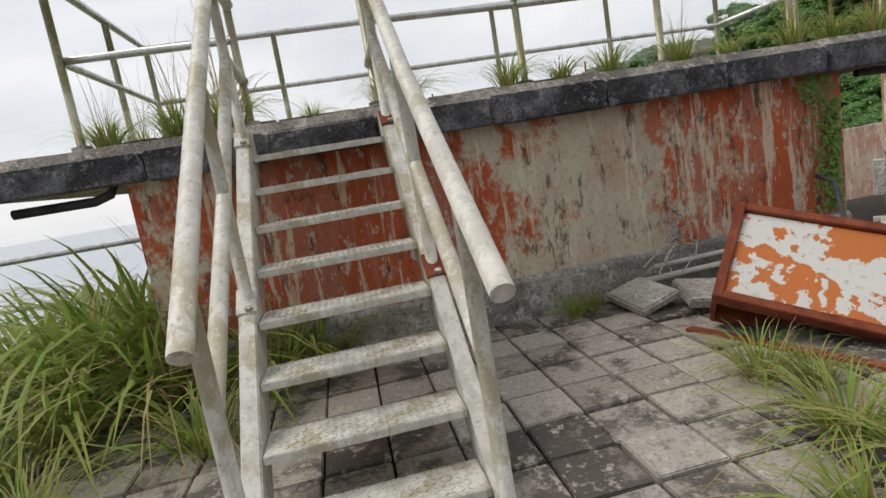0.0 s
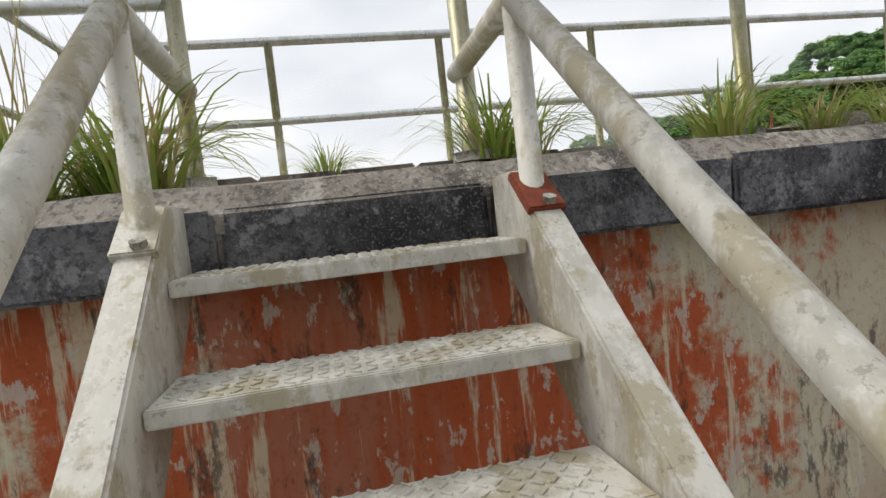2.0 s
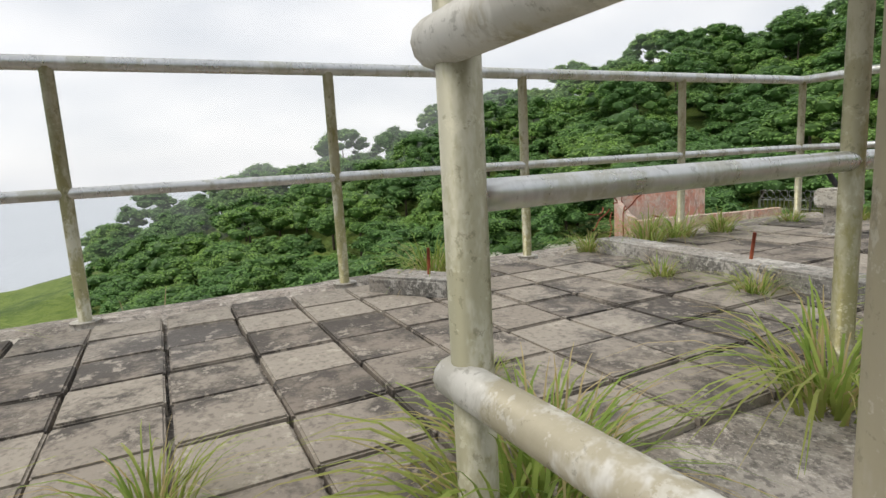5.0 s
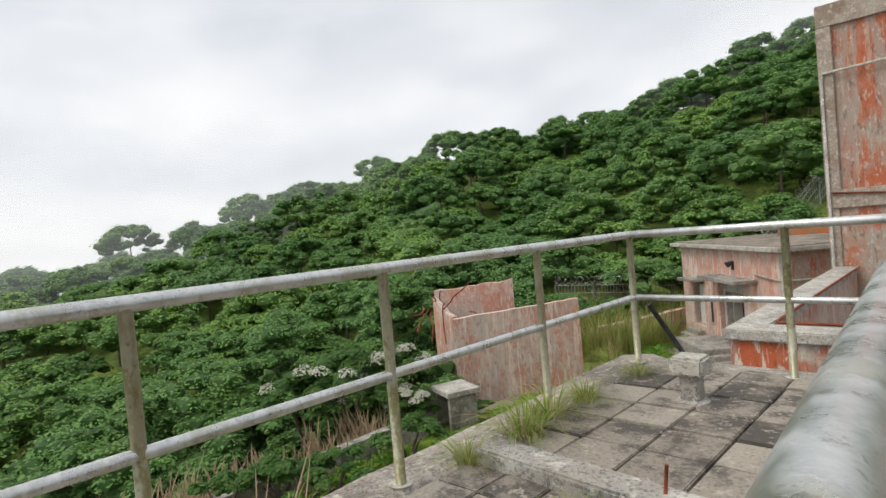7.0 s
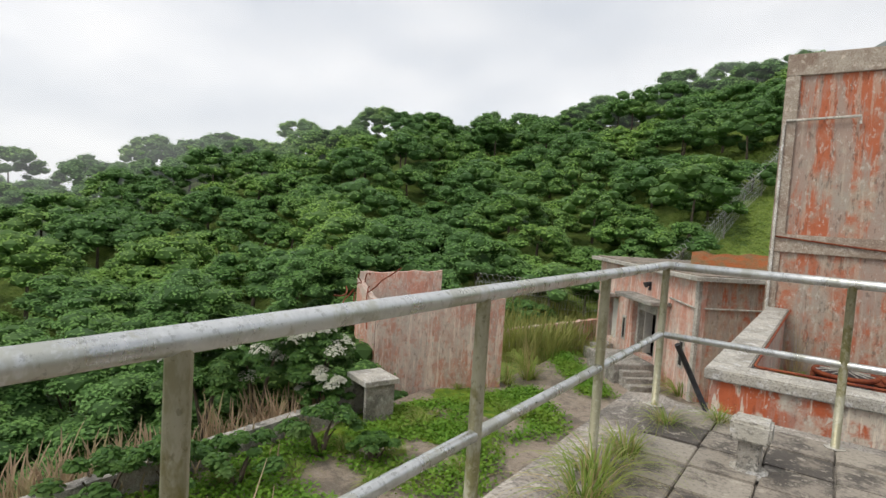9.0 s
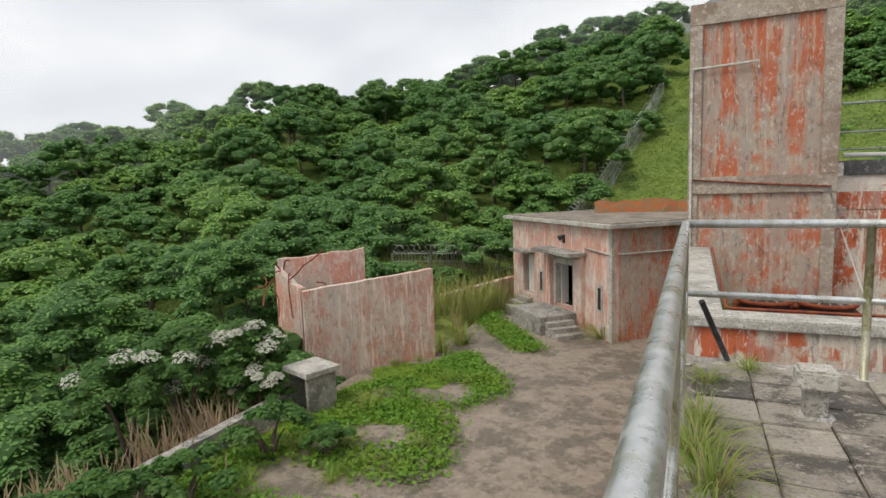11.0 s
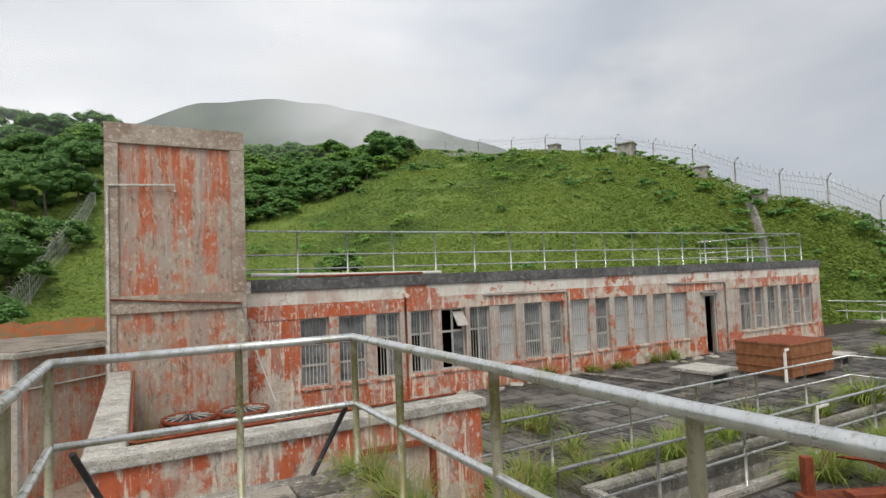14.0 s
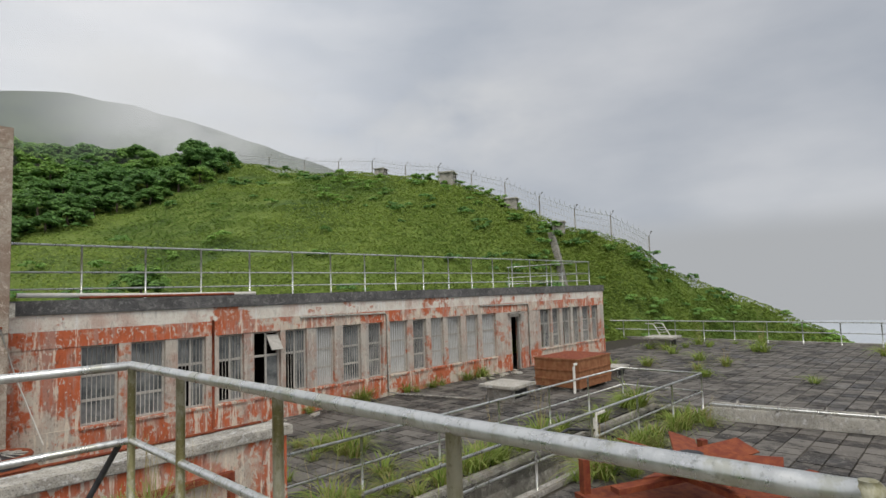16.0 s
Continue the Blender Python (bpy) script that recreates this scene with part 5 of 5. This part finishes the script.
part("pipe", T([(2.28, -0.55, -0.33), (2.28, 0.25, -0.35)], 0.03, 8), M_DARKPIPE, t)
t = thing("rusty_door_frame", "rusty iron frame leaning on the parapet wall", "frame")
part("jamb", B(2.75, 2.08, LOW, 2.81, 2.165, -0.55), M_RUST, t)
part("jamb", B(3.75, 2.08, LOW, 3.81, 2.165, -0.55), M_RUST, t)
part("head", B(2.75, 2.08, -0.55, 3.81, 2.165, -0.49), M_RUST, t)

# creeper at the end of the red wall
n = 900
zz = rng.uniform(-1.35, -0.3, n)
pos = np.stack([np.full(n, 2.325) + rng.uniform(0, 0.05, n), -0.80 - np.abs(rng.normal(size=n)) * 0.10 - (zz > -0.5) * rng.uniform(0, 0.25, n), zz], 1)
ob = new("wall_creeper", cards(pos, rng.normal(size=(n, 3)) * 0.5 + np.array([1.0, 0, 0.3]), rng.uniform(0.012, 0.026, n), "wall_creeper", M_FOREST))
tagged(ob, "dark green creeper clinging to the red wall end", "creeper", kind="stuff")

# ---- things on the lower roof ----
t = thing("water_tank", "rust-brown rectangular metal water tank on the flat roof", "tank", (17.25, 5.55, LOW))
t.scale = (0.82, 0.82, 0.95)
part("body", B(-1.25, -1.0, 0.12, 1.25, 1.0, 1.02), M_TANK, t)
for z in (0.34, 0.66, 1.02):
    part("rib", B(-1.28, -1.03, z, 1.28, 1.03, z + 0.05, bevel=0.008), M_TANK, t)
bm = B(-1.2, -0.95, 1.072, 1.2, 0.95, 1.08)
part("lid", bm, M_RUST, t)
part("support", B(-1.1, -0.9, 0, -0.9, 0.9, 0.118), M_CONC, t)
part("support", B(0.9, -0.9, 0, 1.1, 0.9, 0.118), M_CONC, t)
part("pipe", T([(-1.45, -0.9, 0.0), (-1.45, -0.9, 0.85), (-1.38, -0.9, 0.92), (-1.2, -0.9, 0.92)], 0.05, 8), M_WHITEPIPE, t)


def vent_box(x, y, s):
    t = thing("roof_vent", "low grey concrete roof vent with an overhanging slab lid", "vent", (x, y, LOW), group="roof vents", rz=4)
    t.scale = (s, s, s)
    part("body", B(-0.45, -0.45, 0, 0.45, 0.45, 0.42, bevel=0.01), M_CONC, t)
    part("lid", rough_up(B(-0.62, -0.62, 0.42, 0.62, 0.62, 0.51, bevel=0.015), 0.01, 4), M_CONC_PALE, t)
    part("louvre", B(-0.3, -0.462, 0.12, 0.3, -0.451, 0.34), M_DARK, t)


vent_box(14.1, 5.9, 1.0)
vent_box(19.6, 5.4, 0.8)
vent_box(29.5, 7.6, 1.2)
t = thing("gutter_trough", "long white-painted concrete trough with cross bars", "trough", (15.6, -2.6, LOW), rz=8)
part("side", rough_up(B(-0.4, -5.0, 0, -0.28, 3.2, 0.30, bevel=0.015), 0.012, 4), M_CONC_PALE, t)
part("side", rough_up(B(0.28, -5.0, 0, 0.4, 3.2, 0.30, bevel=0.015), 0.012, 4), M_CONC_PALE, t)
for i in range(9):
    part("cross_bar", T([(-0.42, -4.6 + 0.9 * i, 0.33), (0.42, -4.6 + 0.9 * i, 0.33)], 0.03, 6), M_CONC, t)
part("long_bar", T([(-0.34, -5, 0.37), (-0.34, 3.1, 0.37)], 0.025, 6), M_STEEL, t)

# broken fan rotor
t = thing("rusty_fan_rotor", "collapsed rust-red fan housing with bent blades", "fan", (9.2, -1.2, LOW), rz=-25)
t.scale = (1.2, 1.2, 0.95)
part("base_frame", B(-1.1, -0.9, 0.0, 1.1, 0.9, 0.08), M_RUST, t)
for x in (-1.0, 1.0):
    for y in (-0.8, 0.8):
        part("leg", B(x - 0.05, y - 0.05, 0.08, x + 0.05, y + 0.05, 0.62), M_RUST, t)
for i in range(7):
    g = i * 51
    bm = B(0.12, -0.16, -0.012, 0.98, 0.20, 0.012, bevel=0.004, m=pose(0, 0, 0.68, 22, -4, g))
    part("blade", bm, M_RUST, t)
part("hub", T([(0, 0, 0.45), (0, 0, 0.80)], 0.15, 12), M_DARKPIPE, t)
part("beam", B(-1.15, -0.08, 0.42, 1.15, 0.08, 0.5), M_RUST, t)
part("beam", B(-0.3, -0.95, 0.5, -0.22, 0.95, 0.58), M_RUST, t)

# twin fan unit under the tower
t = thing("twin_fan_unit", "rust-red twin fan unit with round guards below the tower", "fan unit", (1.9, 8.0, LOW))
part("casing", B(-1.05, -0.45, 0.08, 1.05, 0.7, 0.48), M_RUST, t)
for x in (-0.52, 0.52):
    ring = [(x + 0.48 * math.cos(g), 0.1 + 0.48 * math.sin(g), 0.64) for g in [2 * math.pi * i / 24 for i in range(25)]]
    g1 = part("fan_guard", T(ring, 0.045, 6), M_RUST, t)
    part("shroud", T([(x, 0.1, 0.48), (x, 0.1, 0.64)], 0.44, 20), M_DARKPIPE, t)
    for i in range(12):
        g = 2 * math.pi * i / 12
        part("guard_bar", T([(x + 0.46 * math.cos(g), 0.1 + 0.46 * math.sin(g), 0.65), (x + 0.1 * math.cos(g), 0.1 + 0.1 * math.sin(g), 0.70)], 0.012, 5), M_CONC_PALE, g1)
for x in (-0.95, 0.95):
    part("foot", B(x - 0.05, -0.4, 0, x + 0.05, 0.6, 0.08), M_RUST, t)

# pipes of the tower and the facade
t = thing("tower_conduit", "pale conduit pipe stapled to the tower face", "pipe")
part("pipe", T([(1.22, 8.86, 3.60), (1.22, 8.86, 3.75), (0.0, 8.85, 3.70), (-0.03, 8.85, 3.6), (-0.02, 8.85, -1.2)], 0.026, 8), M_CONC_PALE, t)
part("pipe", T([(0.02, 8.85, 1.36), (1.4, 8.85, 1.24), (2.55, 8.85, 1.16)], 0.02, 6), M_RUST, t)
part("cable", T([(2.5, 8.85, 1.2), (2.8, 9.0, 0.2), (3.3, 9.2, -1.2)], 0.014, 5), M_WHITEPIPE, t)
part("bracket", B(2.62, 8.9, 1.35, 2.75, 9.0, 1.62), M_CONC_PALE, t)
t = thing("facade_drainpipe", "thin downpipe running down the red facade", "pipe", group="facade drainpipes")
part("pipe", T([(6.86, FY - 0.03, 1.05), (6.86, FY - 0.03, LOW + 0.1)], 0.032, 8), M_RUST, t)
for x in (12.55, 20.45):
    t = thing("facade_drainpipe", "thin downpipe with a swan neck on the red facade", "pipe", group="facade drainpipes")
    part("pipe", T([(x - 3.2, FY - 0.04, 0.98), (x - 0.08, FY - 0.04, 0.95), (x, FY - 0.04, 0.86), (x, FY - 0.04, LOW + 0.12), (x + 0.25, FY - 0.3, LOW + 0.06)], 0.032, 8), M_CONC_PALE, t)
t = thing("roof_floor_pipe", "rusty pipe lying across the flat roof", "pipe")
part("pipe", T([(12.8, 9.2, LOW + 0.05), (13.2, 7.6, LOW + 0.06), (13.5, 6.4, LOW + 0.05)], 0.035, 8), M_CONC, t)
t = thing("white_roof_pipe", "white pipe lying along the upper roof edge", "pipe")
part("pipe", T([(2.9, 9.75, 1.78), (5.5, 9.8, 1.72), (8.2, 9.9, 1.7)], 0.05, 8), M_WHITEPIPE, t)
part("pipe", T([(4.0, 9.7, 1.7), (7.5, 9.7, 1.7)], 0.03, 8), M_RUST, t)
t = thing("parapet_conduit", "thin rusty conduit along the parapet coping", "pipe")
part("pipe", T([(0.42, 8.6, -0.085), (0.42, 2.62, -0.085), (0.46, 2.56, -0.085), (4.4, 2.56, -0.085)], 0.016, 6), M_RUST, t)
t = thing("pit_pipework", "old pipes inside the sunken light well", "pipe")
part("pipe", T([(12.0, 1.9, -2.6), (12.0, 1.9, -1.35), (12.1, 1.9, -1.25), (12.4, 1.9, -1.25)], 0.05, 8), M_WHITEPIPE, t)
part("pipe", T([(6.5, 1.85, -2.2), (15.0, 1.85, -2.3)], 0.06, 8), M_CONC, t)
part("hose", T([(10.6, 2.25, -1.62), (11.2, 2.1, -1.45), (12.0, 1.9, -1.6), (13.0, 1.7, -2.0)], 0.03, 6), M_DARKPIPE, t)
t = thing("roof_ladder", "small pale metal ladder frame at the far roof edge", "ladder", (31.5, 8.5, LOW), rz=-30)
for x in (-0.3, 0.3):
    part("rail", T([(x, -0.8, 0.0), (x, 0.2, 1.1), (x, 0.9, 1.1)], 0.03, 6), M_WHITEPIPE, t)
for i in range(4):
    part("rung", T([(-0.3, -0.65 + 0.22 * i, 0.18 + 0.24 * i), (0.3, -0.65 + 0.22 * i, 0.18 + 0.24 * i)], 0.02, 6), M_WHITEPIPE, t)

# rubble along the facade foot
rg = random.Random(31)
for i in range(26):
    x = rg.choice((rg.uniform(3.0, 12), rg.uniform(16.5, 20.5), rg.uniform(16.5, 19)))
    t = thing("rubble_piece", "broken lump of pale plaster lying by the facade", "rubble", (x, FY - rg.uniform(0.2, 0.8), LOW), group="facade rubble", rz=rg.uniform(0, 180))
    s = rg.uniform(0.06, 0.2)
    part("lump", rough_up(B(-s, -s * 0.7, 0, s, s * 0.7, s * 0.5, bevel=s * 0.15), s * 0.2, 9), M_CONC_PALE, t)

# ---- grass in joints ----
for x, y, s, st in ((2.1, -4.2, 0.8, False), (2.02, -4.08, 0.75, False), (2.06, -5.3, 1.0, True), (1.96, -5.42, 0.9, True), (2.12, -5.6, 0.9, True), (2.08, -3.3, 0.8, False), (2.1, -2.9, 0.6, False), (2.08, -2.5, 0.7, False), (2.05, -1.9, 0.7, True), (2.1, -1.5, 0.6, False),
                    (2.12, -0.95, 0.75, True), (2.08, -0.55, 0.8, True), (2.1, -0.15, 0.8, True), (2.0, 0.12, 0.6, False), (1.75, -4.75, 0.45, False), (0.12, -1.1, 0.6, False), (0.08, -1.5, 0.8, False), (0.15, -1.85, 0.75, False),
                    (0.1, -2.3, 0.5, False), (0.16, -0.35, 0.5, False), (0.1, -3.4, 0.7, False), (0.45, 0.02, 0.45, False), (0.9, -2.55, 0.4, False), (1.35, -2.5, 0.45, False), (2.0, -6.1, 0.8, True), (0.9, -6.2, 0.9, True), (0.2, -5.6, 0.8, True), (1.5, -3.9, 0.3, False)):
    tuft(x, y, -0.02, s, True, True, st)
for x, y, s in ((2.2, -5.7, 2.0), (1.9, -6.1, 2.3), (2.5, -5.95, 1.7), (2.75, -6.4, 1.5), (2.1, -6.6, 2.0), (1.5, -6.5, 2.2), (2.6, -5.25, 1.3), (2.45, -5.0, 1.2), (3.3, -5.55, 0.9), (3.2, -6.6, 1.1), (3.75, -6.15, 0.8), (2.4, -7.2, 1.6), (1.2, -7.3, 2.0), (0.7, -6.6, 2.2)):
    tuft(x, y, LOW, s * 1.2, True, True, False, "large arching clump of green and straw-coloured grass")
for x, y, s in ((3.95, -2.9, 0.75), (4.12, -2.78, 0.6), (4.5, -3.0, 0.9), (4.8, -2.95, 0.95), (4.92, -3.35, 0.75), (2.5, -3.2, 0.5), (2.45, -3.05, 0.45), (4.7, -2.5, 0.8), (5.2, -3.1, 0.8)):
    tuft(x, y, LOW, s, True, True, False, "grass tuft with dry blades beside the rusty cabinet")
rg = random.Random(77)
for _ in range(95):
    k = rg.random()
    if k < 0.35:
        x, y = rg.uniform(4.8, 15.5), 2.3 + abs(rg.gauss(0, 0.45))
    elif k < 0.5:
        x, y = rg.uniform(9, 16), 0.75 - abs(rg.gauss(0, 0.3))
    elif k < 0.65:
        x, y = rg.uniform(2.8, 20), FY - rg.uniform(0.05, 0.3)
    elif k < 0.75:
        x, y = rg.uniform(5.0, 8.5), rg.uniform(4.5, 6.5)
    else:
        x, y = rg.uniform(16, 33), rg.uniform(-8, 8)
    tuft(x, y, LOW, rg.uniform(0.7, 1.5) * (1.3 if x > 15 else 1), True, rg.random() < 0.5, rg.random() < 0.15, "green grass clump on the flat roof")
for x, y, s in ((0.6, 7.8, 1.6), (0.65, 6.8, 1.2), (0.6, 8.4, 1.7), (0.7, 5.0, 1.0), (4.9, 2.0, 1.4), (4.75, 1.6, 1.5), (3.5, 1.9, 1.2), (4.3, 2.0, 1.2)):
    tuft(x, y, LOW, s, True, True, True, "tall dry grass clump beside the parapet")
for _ in range(40):
    x, y = rg.uniform(-9.4, -5.5), rg.uniform(-3, 14)
    tuft(x, y, COURT, rg.uniform(0.6, 1.3), True, rg.random() < 0.5, False, "green grass clump on the courtyard")
for x, y in ((-3.6, 17.8), (-3.0, 16.9), (-5.0, 18.6), (-7.9, 14.5), (-8.2, 13.4), (-7.0, 20.5), (-7.6, 21.4), (-8.6, 15.6), (-9.4, 17.0)):
    tuft(x, y, COURT, rg.uniform(1.5, 2.2), True, True, True, "tall dry grass clump near the guard house")

# ---- paving ----
def paver_mesh(s, h, seed):
    bm = B(-s / 2, -s / 2, -h, s / 2, s / 2, 0, bevel=0.006)
    for v in bm.verts:
        v.co += noise.noise_vector(v.co * 9 + Vector((seed, 0, 0))) * 0.004
    me = bpy.data.meshes.new("paver")
    bm.to_mesh(me)
    bm.free()
    return me


def lay(parent, name, xs, ys, s, z, mat, jitter=0.004):
    pool = []
    for k in range(5):
        me = paver_mesh(s - 0.012, 0.05, k * 3.3)
        me.materials.append(mat)
        pool.append(me)
    for x in xs:
        for y in ys:
            ob = new(name, random.choice(pool))
            ob.parent = parent
            ob.matrix_local = pose(x + random.uniform(-0.004, 0.004), y + random.uniform(-0.004, 0.004), z + random.uniform(-jitter, jitter), random.uniform(-0.5, 0.5), random.uniform(-0.5, 0.5), random.choice((0, 90, 180, 270)) + random.uniform(-0.7, 0.7))


P = 0.27
lay(slab, "paver", [0.24 + P * i for i in range(7)], [-2.42 - P * i for i in range(14)], P, 0.006, M_PAVER, 0.005)
P = 0.355
lay(slab, "paver", [0.26 + P * i for i in range(5)], [-0.10 - P * i for i in range(6)], P, 0.006, M_PAVER)
lay(roof_floor, "paver", [2.50 + 0.30 * i for i in range(13)], [-0.9 - 0.30 * i for i in range(22)], 0.30, LOW, M_PAVER_NEAR, 0.007)
verts, faces = [], []
rg = random.Random(5)
S = 0.42
for i in range(76):
    for j in range(56):
        x, y = 2.32 + S * i, -14 + S * j
        if x + S > 34 or y + S > FY:
            continue
        if x < 6.36 and -7.6 < y < -0.6:
            continue
        if PIT[0] - 0.6 < x < PIT[2] + 0.15 and PIT[1] - 0.6 < y < PIT[3] + 0.15:
            continue
        if y + S > 2.1 and y < 2.45 and x < 4.6:
            continue
        z = LOW + rg.uniform(-0.008, 0.006)
        g = 0.012
        b = len(verts)
        x0, y0, x1, y1 = x + g, y + g, x + S - g, y + S - g
        verts += [(x0, y0, z - 0.05), (x1, y0, z - 0.05), (x1, y1, z - 0.05), (x0, y1, z - 0.05), (x0 + 0.004, y0 + 0.004, z), (x1 - 0.004, y0 + 0.004, z + rg.uniform(-0.004, 0.004)), (x1 - 0.004, y1 - 0.004, z), (x0 + 0.004, y1 - 0.004, z)]
        faces += [(b + 4, b + 5, b + 6, b + 7), (b, b + 1, b + 5, b + 4), (b + 1, b + 2, b + 6, b + 5), (b + 2, b + 3, b + 7, b + 6), (b + 3, b, b + 4, b + 7)]
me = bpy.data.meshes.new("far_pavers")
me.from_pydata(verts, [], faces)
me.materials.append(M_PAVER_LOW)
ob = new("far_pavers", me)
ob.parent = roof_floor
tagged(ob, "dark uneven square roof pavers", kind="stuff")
